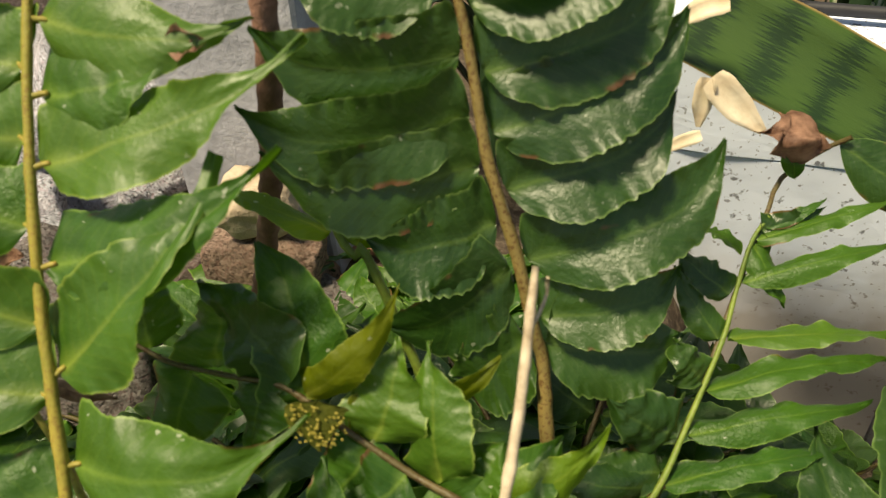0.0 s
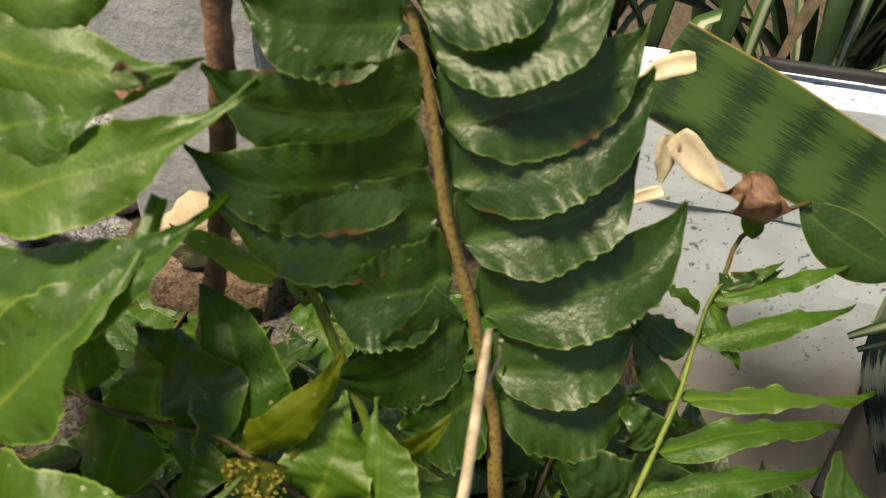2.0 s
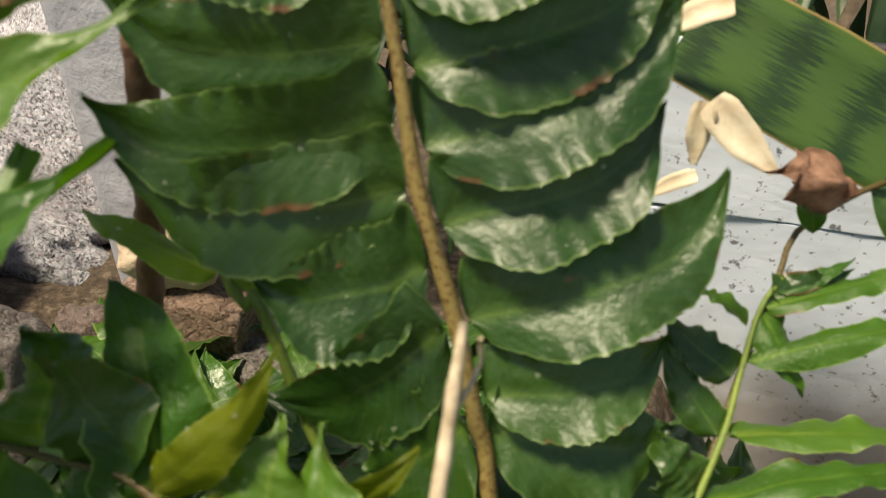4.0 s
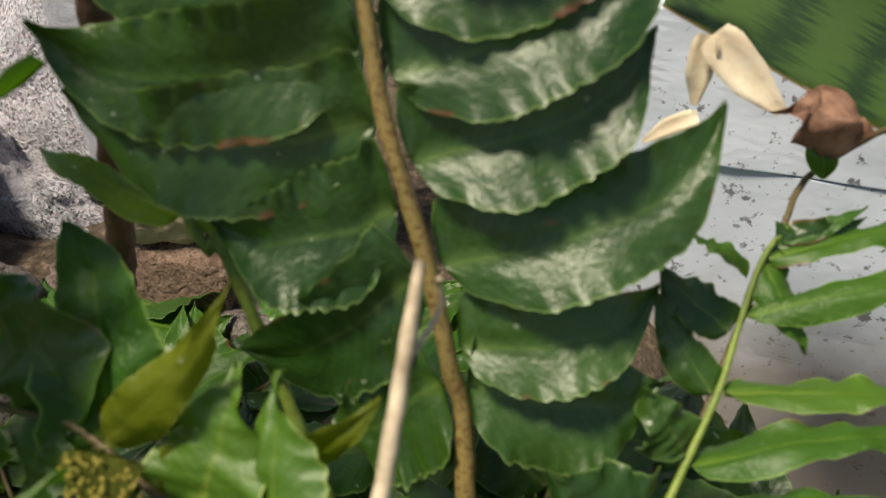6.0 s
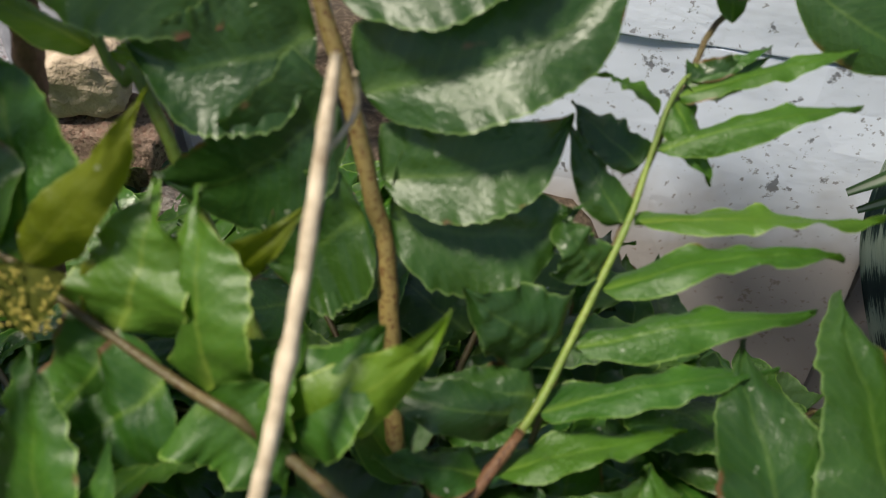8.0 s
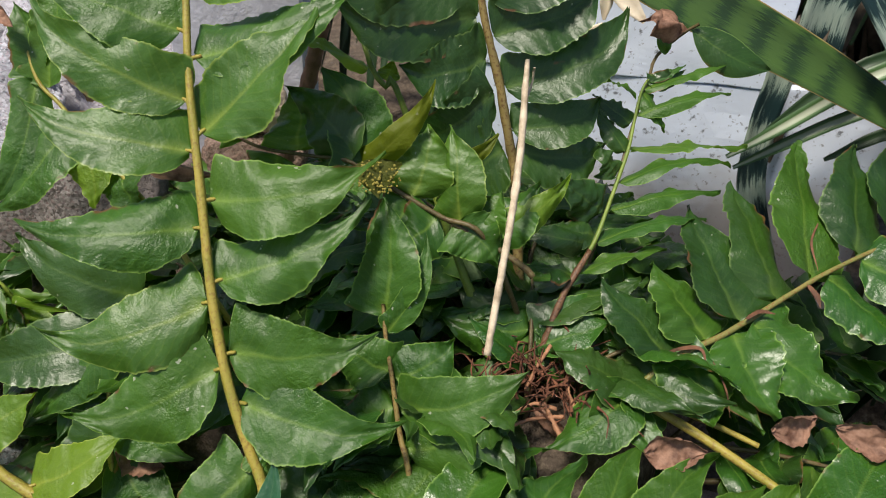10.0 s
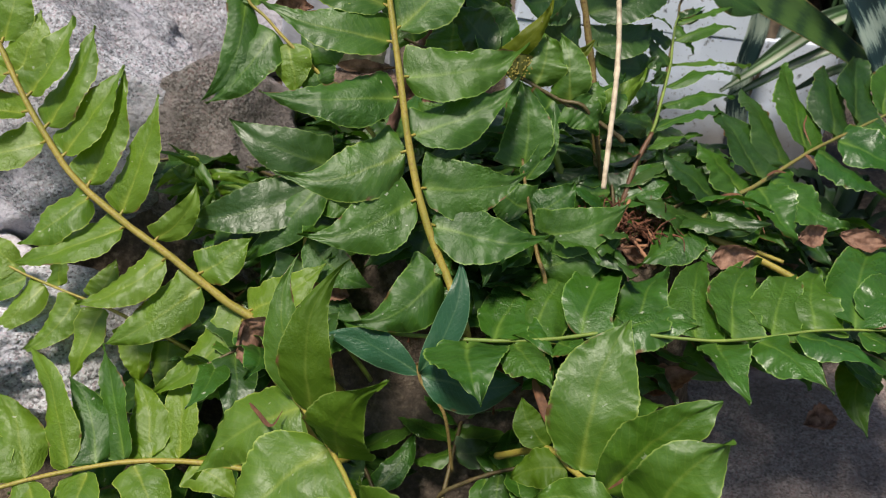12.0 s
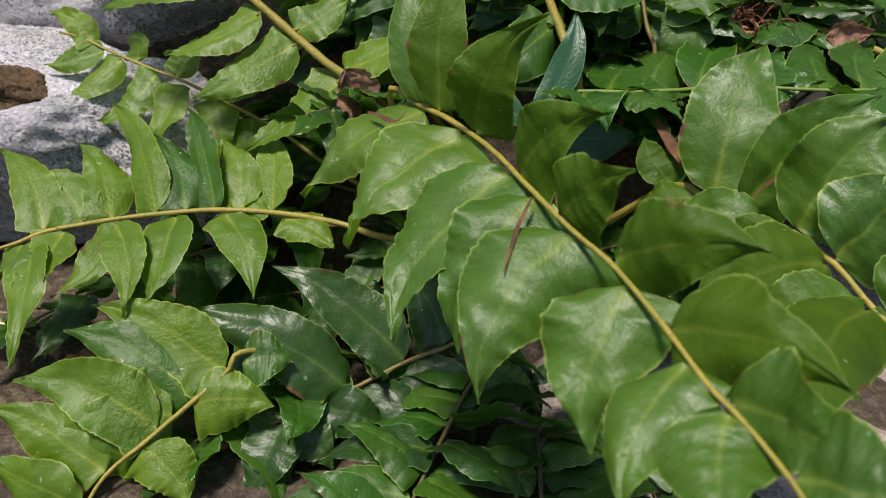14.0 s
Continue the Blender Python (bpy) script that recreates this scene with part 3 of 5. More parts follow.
FRONDS['left'] = dict(
    normal=(0.10, -0.66, 0.75),
    rachis=[(-0.3957, 0.1229, 0.1760), (-0.3755, 0.1064, 0.1465), (-0.3502, 0.0853, 0.1088), (-0.3358, 0.0755, 0.0910), (-0.3125, 0.0616, 0.0653), (-0.2735, 0.0486, 0.0391), (-0.2459, 0.0414, 0.0239), (-0.2156, 0.0324, 0.0054), (-0.1919, 0.0258, -0.0084), (-0.1579, 0.0192, -0.0234), (-0.1312, 0.0097, -0.0424)],
    pinnae=[
        (0.082, -0.4264, 0.1080, 0.1555, 0.030, 0),
        (0.175, -0.4286, 0.0887, 0.1242, 0.030, 0),
        (0.256, -0.4291, 0.0770, 0.1053, 0.030, 0),
        (0.323, -0.4154, 0.0558, 0.0689, 0.030, 0),
        (0.456, -0.3469, 0.0332, 0.0233, 0.030, 0),
        (0.545, -0.3477, 0.0262, 0.0121, 0.030, 0),
        (0.645, -0.3041, 0.0155, -0.0109, 0.030, 0),
        (0.733, -0.2812, 0.0027, -0.0348, 0.032, 0),
        (0.835, -0.2422, -0.0114, -0.0627, 0.034, 0),
        (0.119, -0.3678, 0.1355, 0.1929, 0.030, 0),
        (0.189, -0.3481, 0.1209, 0.1666, 0.030, 0),
        (0.231, -0.3265, 0.1217, 0.1652, 0.030, 0),
        (0.300, -0.3100, 0.1197, 0.1598, 0.030, 0),
        (0.364, -0.2881, 0.1075, 0.1371, 0.030, 0),
    ] + [
        (0.441, -0.2875, 0.1054, 0.1337, 0.030, 0),
        (0.524, -0.2619, 0.0991, 0.1202, 0.030, 0),
        (0.608, -0.2269, 0.0693, 0.0670, 0.020, 30),
        (0.708, -0.1845, 0.0532, 0.0354, 0.030, 0),
        (0.827, -0.1303, 0.0491, 0.0219, 0.034, 0),
    ])
FRONDS['right'] = dict(
    normal=(0.07, -0.46, 0.89),
    rachis=[(0.3894, 0.2692, 0.1222), (0.3632, 0.2613, 0.1200), (0.3377, 0.2420, 0.1120), (0.3018, 0.2185, 0.1026), (0.2565, 0.1888, 0.0907), (0.2002, 0.1452, 0.0725), (0.1680, 0.1241, 0.0640), (0.1466, 0.1121, 0.0463)],
    pinnae=[
        (0.990, 0.0990, 0.1171, 0.0655, 0.028, 0),
        (0.901, 0.1230, 0.1649, 0.0883, 0.028, 0),
        (0.815, 0.1548, 0.1783, 0.0929, 0.034, 0),
        (0.733, 0.1773, 0.2201, 0.1127, 0.034, 0),
        (0.636, 0.2048, 0.2425, 0.1221, 0.034, 0),
        (0.550, 0.2485, 0.2791, 0.1377, 0.034, 0),
        (0.426, 0.2869, 0.2837, 0.1373, 0.034, 0),
        (0.339, 0.3258, 0.3028, 0.1442, 0.034, 0),
        (0.225, 0.3591, 0.3031, 0.1419, 0.026, 0),
        (0.091, 0.3888, 0.2996, 0.1379, 0.020, 0),
        (0.840, 0.1904, 0.0926, 0.0461, 0.036, 0),
        (0.760, 0.2279, 0.1043, 0.0494, 0.034, 0),
        (0.713, 0.2705, 0.1203, 0.0544, 0.034, 0),
        (0.514, 0.3162, 0.1529, 0.0678, 0.034, 0),
    ] + [
        (0.429, 0.3451, 0.1838, 0.0815, 0.032, 0),
        (0.331, 0.3740, 0.2088, 0.0923, 0.034, 0),
        (0.183, 0.3911, 0.2349, 0.1044, 0.026, 0),
        (0.985, 0.1646, 0.0900, 0.0323, 0.026, 0),
        (0.985, 0.1007, 0.0730, 0.0285, 0.030, 0),
        (0.985, 0.1283, 0.0781, 0.0290, 0.026, 0),
    ])
FRONDS['lower'] = dict(
    normal=(-0.15, -0.05, 0.99),
    rachis=[(0.3208, -0.0309, 0.0540), (0.2960, -0.0235, 0.0506), (0.2603, -0.0082, 0.0460), (0.2328, -0.0042, 0.0421), (0.2037, -0.0038, 0.0378), (0.1694, -0.0095, 0.0325), (0.1396, -0.0117, 0.0279), (0.1141, -0.0077, 0.0243), (0.0731, -0.0003, 0.0186), (0.0309, -0.0060, 0.0121), (-0.0116, -0.0054, 0.0058), (-0.0597, 0.0017, -0.0010), (-0.1094, 0.0080, -0.0081)],
    pinnae=[
        (0.762, 0.0397, 0.0809, 0.0174, 0.036, 0),
        (0.704, 0.0701, 0.0828, 0.0220, 0.036, 0),
        (0.627, 0.1044, 0.0791, 0.0269, 0.036, 0),
        (0.542, 0.1249, 0.0718, 0.0296, 0.034, 0),
        (0.455, 0.1566, 0.0871, 0.0350, 0.032, 0),
        (0.404, 0.1930, 0.0779, 0.0400, 0.034, 0),
        (0.344, 0.2139, 0.0611, 0.0423, 0.034, 0),
        (0.276, 0.2288, 0.0639, 0.0447, 0.034, 0),
        (0.220, 0.2972, 0.0989, 0.0564, 0.036, 0),
        (0.195, 0.2940, 0.0497, 0.0537, 0.036, 0),
        (0.118, 0.3023, 0.0260, 0.0538, 0.030, 0),
        (0.580, 0.1363, 0.0041, 0.0282, 0.036, 10),
        (0.730, 0.0328, -0.0560, 0.0101, 0.030, 0),
        (0.664, 0.0627, -0.0282, 0.0158, 0.030, 0),
    ] + [
        (0.801, -0.0132, -0.0646, 0.0028, 0.050, 0),
        (0.426, 0.1462, -0.0674, 0.0264, 0.030, 0),
        (0.366, 0.1958, -0.0613, 0.0340, 0.030, 0),
        (0.307, 0.2325, -0.0448, 0.0402, 0.030, 0),
        (0.213, 0.2623, -0.0552, 0.0442, 0.024, 0),
        (0.125, 0.2910, -0.0532, 0.0485, 0.030, 0),
    ])
FRONDS['bottom_left'] = dict(
    normal=(0.04, -0.44, 0.90),
    rachis=[(-0.3937, -0.1306, -0.1187), (-0.3795, -0.1137, -0.1111), (-0.3565, -0.0984, -0.1047), (-0.3439, -0.0884, -0.1003), (-0.3202, -0.0781, -0.0963), (-0.2954, -0.0687, -0.0928), (-0.2593, -0.0579, -0.0890), (-0.2350, -0.0530, -0.0877), (-0.2062, -0.0503, -0.0875), (-0.1690, -0.0506, -0.0892), (-0.1383, -0.0556, -0.0928)],
    pinnae=[
        (0.126, -0.4224, -0.0704, -0.0884, 0.030, 0),
        (0.244, -0.3982, -0.0360, -0.0728, 0.028, 0),
        (0.325, -0.3682, -0.0493, -0.0804, 0.030, 10),
        (0.383, -0.3507, -0.0209, -0.0674, 0.028, 10),
        (0.473, -0.3443, 0.0137, -0.0509, 0.026, -20),
        (0.541, -0.3069, -0.0049, -0.0615, 0.028, 10),
        (0.603, -0.2928, 0.0215, -0.0493, 0.024, -20),
        (0.641, -0.2177, -0.0262, -0.0754, 0.030, 0),
        (0.730, -0.2327, 0.0102, -0.0572, 0.026, 0),
        (0.667, -0.2596, -0.0002, -0.0611, 0.028, 0),
        (0.104, -0.3720, -0.1476, -0.1278, 0.030, 0),
        (0.196, -0.3577, -0.1245, -0.1172, 0.020, 0),
        (0.283, -0.3428, -0.1455, -0.1280, 0.026, 0),
        (0.409, -0.3240, -0.1277, -0.1201, 0.026, 0),
    ] + [
        (0.516, -0.2701, -0.1247, -0.1209, 0.032, 0),
        (0.622, -0.2100, -0.1097, -0.1161, 0.030, 0),
        (0.757, -0.1683, -0.0690, -0.0981, 0.026, 0),
        (0.218, -0.3298, -0.1698, -0.1403, 0.026, 0),
        (0.383, -0.2804, -0.1326, -0.1243, 0.026, 0),
    ])
FRONDS['far_left'] = dict(
    normal=(-0.01, -0.75, 0.66),
    rachis=[(-0.4074, 0.0792, -0.0246), (-0.3892, 0.0774, -0.0262), (-0.3700, 0.0727, -0.0312), (-0.3324, 0.0649, -0.0395), (-0.3092, 0.0606, -0.0440), (-0.2810, 0.0537, -0.0513), (-0.2295, 0.0398, -0.0662), (-0.1915, 0.0253, -0.0821)],
    pinnae=[
        (0.132, -0.4203, 0.0904, -0.0120, 0.022, 0),
        (0.168, -0.4141, 0.0617, -0.0447, 0.022, 0),
        (0.233, -0.3940, 0.0397, -0.0694, 0.022, 0),
        (0.359, -0.3650, 0.0330, -0.0764, 0.024, 0),
        (0.452, -0.3229, 0.0222, -0.0880, 0.026, 0),
        (0.281, -0.3516, 0.0861, -0.0156, 0.020, 0),
        (0.563, -0.2711, 0.0200, -0.0895, 0.026, 0),
        (0.593, -0.2430, 0.0740, -0.0274, 0.024, 0),
        (0.420, -0.3034, 0.0849, -0.0161, 0.022, 0),
        (0.705, -0.2529, 0.0156, -0.0942, 0.026, 0),
    ])
FRONDS['front'] = dict(
    normal=(-0.49, -0.29, 0.82),
    rachis=[(0.0082, -0.3535, -0.0080), (0.0025, -0.3326, -0.0041), (-0.0063, -0.3109, -0.0018), (-0.0121, -0.2993, -0.0012), (-0.0193, -0.2798, 0.0013), (-0.0261, -0.2619, 0.0034), (-0.0371, -0.2362, 0.0058), (-0.0503, -0.2122, 0.0063), (-0.0654, -0.1811, 0.0081), (-0.0832, -0.1443, 0.0103), (-0.1039, -0.1098, 0.0100), (-0.1238, -0.0824, 0.0077), (-0.1417, -0.0613, 0.0043)],
    pinnae=[
        (0.895, -0.1840, -0.0990, -0.0490, 0.045, 0, FACING),
        (0.780, -0.1480, -0.1650, -0.0420, 0.054, 0, FACING),
        (0.640, -0.1200, -0.2180, -0.0550, 0.058, 0, FACING),
        (0.555, -0.0890, -0.2200, -0.0580, 0.046, 0, FACING),
        (0.460, -0.0800, -0.2550, -0.0550, 0.052, 0, FACING),
        (0.345, -0.0410, -0.2880, -0.0440, 0.042, 0, FACING),
        (0.222, -0.0391, -0.3330, -0.0289, 0.032, 0, FACING),
        (0.153, -0.0122, -0.3481, -0.0182, 0.036, 0, FACING),
        (0.900, -0.1290, -0.0450, 0.0850, 0.026, 0, UPRIGHT, LEAF_MID),
        (0.855, -0.0970, -0.0600, 0.0940, 0.032, 0, UPRIGHT, LEAF_SHADED),
        (0.750, -0.0660, -0.1400, 0.0770, 0.032, 8, UPRIGHT, LEAF_SHADED),
        (0.610, -0.0430, -0.2000, 0.0530, 0.035, -8, UPRIGHT, LEAF_SHADED),
        (0.495, -0.0350, -0.2300, 0.0420, 0.033, 6, UPRIGHT, LEAF_SHADED),
        (0.385, 0.0060, -0.2750, 0.0360, 0.034, 0, UPRIGHT, LEAF_SHADED),
        (0.265, 0.0180, -0.3220, 0.0180, 0.034, 0, UPRIGHT, LEAF_SHADED),
        (0.161, 0.0187, -0.3384, 0.0035, 0.036, 0, UPRIGHT, LEAF_MID),
        (0.069, 0.0277, -0.3520, 0.0041, 0.036, 0, UPRIGHT, LEAF_MID),
    ])
FRONDS['front_right'] = dict(
    normal=(-0.82, -0.48, 0.32),
    rachis=[(0.1231, -0.2326, -0.0438), (0.1122, -0.2077, -0.0343), (0.1003, -0.1833, -0.0279), (0.0904, -0.1614, -0.0205), (0.0763, -0.1352, -0.0173), (0.0608, -0.1108, -0.0199), (0.0437, -0.0844, -0.0242), (0.0319, -0.0671, -0.0282)],
    pinnae=[
        (0.840, 0.0730, -0.0350, 0.0540, 0.048, 0, UPRIGHT),
        (0.735, 0.1150, -0.1000, 0.0490, 0.040, 0, UPRIGHT),
        (0.565, 0.1120, -0.1300, 0.0500, 0.046, 0, UPRIGHT),
        (0.430, 0.1250, -0.1460, 0.0190, 0.048, 0, UPRIGHT),
        (0.885, 0.0100, -0.0800, -0.0440, 0.024, 0, FACING),
        (0.655, 0.0210, -0.1050, -0.0330, 0.026, 0, FACING),
        (0.600, 0.0480, -0.1180, -0.0520, 0.026, 0, FACING),
        (0.440, 0.0220, -0.1800, -0.0450, 0.046, 0, FACING),
        (0.290, 0.0500, -0.1960, -0.0620, 0.050, 0, FACING),
        (0.990, 0.0140, -0.0460, -0.0060, 0.020, 0, UPRIGHT),
        (0.294, 0.0327, -0.2877, -0.0235, 0.042, 0, FACING),
        (0.247, 0.1237, -0.2014, 0.0045, 0.042, 0),
    ])
FRONDS['small'] = dict(
    normal=(0.29, -0.64, 0.71),
    rachis=[(0.1450, 0.2759, 0.1738), (0.1394, 0.2654, 0.1667), (0.1361, 0.2466, 0.1512), (0.1345, 0.2336, 0.1402), (0.1294, 0.2154, 0.1261), (0.1243, 0.1984, 0.1130), (0.1182, 0.1803, 0.0992), (0.1043, 0.1566, 0.0781), (0.0961, 0.1379, 0.0545), (0.0905, 0.1200, 0.0320)],
    pinnae=[
        (0.059, 0.1960, 0.2960, 0.1800, 0.0106, 0),
        (0.150, 0.2010, 0.2900, 0.1630, 0.0122, 0),
        (0.261, 0.2140, 0.2648, 0.1353, 0.0144, 0),
        (0.368, 0.2037, 0.2511, 0.1273, 0.0144, 0),
        (0.463, 0.1980, 0.2365, 0.1166, 0.0144, 0),
        (0.562, 0.1893, 0.2190, 0.1046, 0.0152, 0),
        (0.091, 0.1113, 0.2693, 0.1689, 0.010, 0),
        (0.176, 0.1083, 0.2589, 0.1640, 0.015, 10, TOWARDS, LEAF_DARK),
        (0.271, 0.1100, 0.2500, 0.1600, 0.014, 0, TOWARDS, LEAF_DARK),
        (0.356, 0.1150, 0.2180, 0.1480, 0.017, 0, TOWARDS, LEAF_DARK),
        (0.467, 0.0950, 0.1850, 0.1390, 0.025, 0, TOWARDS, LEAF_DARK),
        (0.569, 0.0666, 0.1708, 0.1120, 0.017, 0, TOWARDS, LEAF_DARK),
        (0.669, 0.0760, 0.1554, 0.0944, 0.0152, 0),
        (0.669, 0.1646, 0.1949, 0.0931, 0.0152, 0),
    ] + [
        (0.057, 0.1573, 0.2505, 0.1459, 0.0129, 0),
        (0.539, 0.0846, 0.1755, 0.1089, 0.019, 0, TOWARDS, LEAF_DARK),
        # dark leaflet put in for the shadowed hollow of the curled leaflet above it
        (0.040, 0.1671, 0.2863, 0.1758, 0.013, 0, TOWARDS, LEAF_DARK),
        (0.030, 0.1671, 0.2880, 0.1800, 0.007, 0),
    ])
FRONDS['arch'] = dict(
    normal=(0.13, -0.82, 0.56),
    rachis=[(-0.0886, 0.1403, 0.1652), (-0.0711, 0.1392, 0.1596), (-0.0459, 0.1414, 0.1572), (-0.0235, 0.1435, 0.1551), (0.0003, 0.1398, 0.1444), (0.0300, 0.1357, 0.1317), (0.0566, 0.1326, 0.1212)],
    pinnae=[
        (0.689, 0.0156, 0.1629, 0.1744, 0.032, 10),
        (0.880, 0.0278, 0.1646, 0.1742, 0.030, -10),
        (0.802, 0.0008, 0.1196, 0.1149, 0.030, 0),
        (0.917, 0.0602, 0.1497, 0.1452, 0.030, 0),
        (0.990, 0.0812, 0.1558, 0.1493, 0.030, 0),
        (0.239, -0.0595, 0.1595, 0.1865, 0.036, 0),
        (0.357, -0.0366, 0.1267, 0.1337, 0.026, 0),
        (0.692, -0.0113, 0.1170, 0.1138, 0.028, 0),
        (0.854, 0.0639, 0.1259, 0.1099, 0.030, 0),
        (0.175, -0.0715, 0.1171, 0.1276, 0.030, 0),
        (0.060, -0.1008, 0.1548, 0.1890, 0.030, 0),
        (0.500, -0.0509, 0.1827, 0.1916, 0.036, 0, TOWARDS, LEAF),
    ])
FRONDS['rusty'] = dict(
    normal=(-0.00, -0.86, 0.50),
    rachis=[(-0.2210, 0.1693, 0.2115), (-0.2072, 0.1517, 0.1813), (-0.1918, 0.1450, 0.1697), (-0.1753, 0.1372, 0.1564), (-0.1520, 0.1276, 0.1400), (-0.1236, 0.1140, 0.1166), (-0.0948, 0.0983, 0.0895)],
    pinnae=[
        (0.200, -0.2259, 0.1722, 0.2166, 0.026, 0),
        (0.247, -0.2016, 0.1831, 0.2354, 0.032, 0),
        (0.191, -0.2351, 0.1117, 0.1123, 0.022, -30),
        (0.360, -0.2307, 0.1113, 0.1116, 0.034, 0),
        (0.419, -0.1668, 0.1166, 0.1209, 0.030, 0),
        (0.552, -0.1409, 0.1153, 0.1187, 0.030, 0),
        (0.489, -0.1211, 0.1442, 0.1686, 0.030, 0),
    ])
FRONDS['sprout'] = dict(
    normal=(-0.00, -0.86, 0.50),
    rachis=[(0.0063, 0.0952, 0.0981), (0.0096, 0.0869, 0.0838), (0.0163, 0.0745, 0.0625), (0.0233, 0.0611, 0.0394), (0.0315, 0.0477, 0.0163)],
    pinnae=[
        (0.086, -0.0003, 0.1235, 0.1469, 0.034, 0),
        (0.178, 0.0250, 0.1152, 0.1327, 0.014, 20),
        (0.391, -0.0163, 0.0856, 0.0815, 0.030, 0),
        (0.607, 0.0878, 0.0823, 0.0761, 0.034, 0),
        (0.565, -0.0192, 0.0579, 0.0338, 0.030, 0),
        (0.433, 0.0464, 0.0887, 0.0871, 0.030, 0),
        (0.826, 0.0858, 0.0716, 0.0577, 0.034, 0),
    ])
FRONDS['under_left'] = dict(
    normal=(-0.00, -0.86, 0.50),
    rachis=[(-0.1293, 0.0994, 0.0849), (-0.1400, 0.0881, 0.0654), (-0.1463, 0.0770, 0.0463), (-0.1471, 0.0597, 0.0165), (-0.1343, 0.0387, -0.0196)],
    pinnae=[
        (0.073, -0.2131, 0.1099, 0.1028, 0.034, 0),
        (0.242, -0.2437, 0.0700, 0.0340, 0.036, 0),
        (0.289, -0.0970, 0.1096, 0.1027, 0.034, 0),
        (0.166, -0.1937, 0.0563, 0.0105, 0.030, 0),
        (0.517, -0.0939, 0.0515, 0.0026, 0.034, 0),
        (0.657, -0.1803, 0.0321, -0.0311, 0.034, 0),
        (0.795, -0.0807, 0.0284, -0.0372, 0.034, 0),
        (0.198, -0.1080, 0.0788, 0.0496, 0.030, 0),
    ])
FRONDS['low_front'] = dict(
    normal=(0.16, -0.74, 0.66),
    rachis=[(-0.1888, -0.1485, -0.1776), (-0.1642, -0.1369, -0.1705), (-0.1393, -0.1227, -0.1607), (-0.1135, -0.1080, -0.1504), (-0.0864, -0.0951, -0.1426), (-0.0517, -0.0754, -0.1289)],
    pinnae=[
        (0.311, -0.2545, -0.1178, -0.1271, 0.040, 0),
        (0.551, -0.2043, -0.0875, -0.1052, 0.038, 0),
        (0.716, -0.1284, -0.0702, -0.1043, 0.034, 0),
        (0.173, -0.1181, -0.1389, -0.1840, 0.030, 0),
        (0.041, -0.1978, -0.1782, -0.2088, 0.034, 0),
        (0.378, -0.0902, -0.1536, -0.2073, 0.034, 0),
        (0.592, -0.0650, -0.1329, -0.1903, 0.034, 0),
        (0.792, -0.0225, -0.1176, -0.1834, 0.030, 0),
        (0.019, -0.1488, -0.1582, -0.1982, 0.030, 0),
    ])
FRONDS['corner'] = dict(
    normal=(0.07, -0.67, 0.74),
    rachis=[(-0.2796, -0.2212, -0.2104), (-0.2704, -0.1961, -0.1888), (-0.2516, -0.1777, -0.1740), (-0.2344, -0.1611, -0.1608), (-0.2165, -0.1439, -0.1471), (-0.2032, -0.1319, -0.1376)],
    pinnae=[
        (0.855, -0.2997, -0.1261, -0.1235, 0.036, 0),
        (0.704, -0.3128, -0.1396, -0.1343, 0.036, 0),
        (0.522, -0.3319, -0.1644, -0.1548, 0.036, 0),
        (0.666, -0.1858, -0.1542, -0.1591, 0.034, 0),
        (0.600, -0.2881, -0.1723, -0.1659, 0.046, 0),
        (0.442, -0.3046, -0.1827, -0.1737, 0.042, 0),
        (0.270, -0.3426, -0.1765, -0.1646, 0.036, 0),
        (0.918, -0.1793, -0.1334, -0.1411, 0.032, 0),
        (0.430, -0.2225, -0.2008, -0.1975, 0.030, 0),
        (0.114, -0.3366, -0.1984, -0.1848, 0.030, 0),
    ])
FRONDS['seedling'] = dict(
    normal=(-0.00, -0.86, 0.50),
    rachis=[(-0.0558, -0.0136, -0.0125), (-0.0509, -0.0203, -0.0240), (-0.0339, -0.0303, -0.0412)],
    pinnae=[
        (0.177, -0.0330, 0.0237, 0.0518, 0.022, 0),
        (0.170, -0.1213, -0.0070, -0.0012, 0.024, 0),
        (0.170, 0.0150, -0.0220, -0.0150, 0.040, 0),
    ])
FRONDS['folded'] = dict(
    normal=(0.13, -0.82, 0.56),
    rachis=[(-0.0235, 0.1435, 0.1551), (0.0003, 0.1398, 0.1444), (0.0300, 0.1357, 0.1317), (0.0566, 0.1326, 0.1212), (0.0776, 0.1285, 0.1105)],
    pinnae=[
        (0.020, -0.0624, 0.1580, 0.1892, 0.030, 0, None, LEAF_DARK),
        (0.067, 0.0190, 0.1650, 0.1990, 0.016, 20),
        (0.259, 0.0557, 0.1665, 0.1706, 0.020, 35),
        (0.759, 0.0975, 0.1610, 0.1545, 0.020, 30, None, LEAF_YOUNG_SUNLIT),
    ])
FRONDS['olive'] = dict(
    normal=(0.30, -0.72, 0.62),
    rachis=[(-0.0347, 0.2136, 0.2044), (-0.0305, 0.2086, 0.1964), (-0.0230, 0.2014, 0.1845), (-0.0152, 0.1987, 0.1777), (-0.0059, 0.1967, 0.1708)],
    pinnae=[
        (0.496, -0.0721, 0.1992, 0.2054, 0.013, 30),
        (0.696, -0.0144, 0.2101, 0.1906, 0.013, 0),
    ])


# ---------- the ground ----------
def smooth(a, b, x):
    t = min(max((x - a) / (b - a), 0), 1)
    return t * t * (3 - 2 * t)


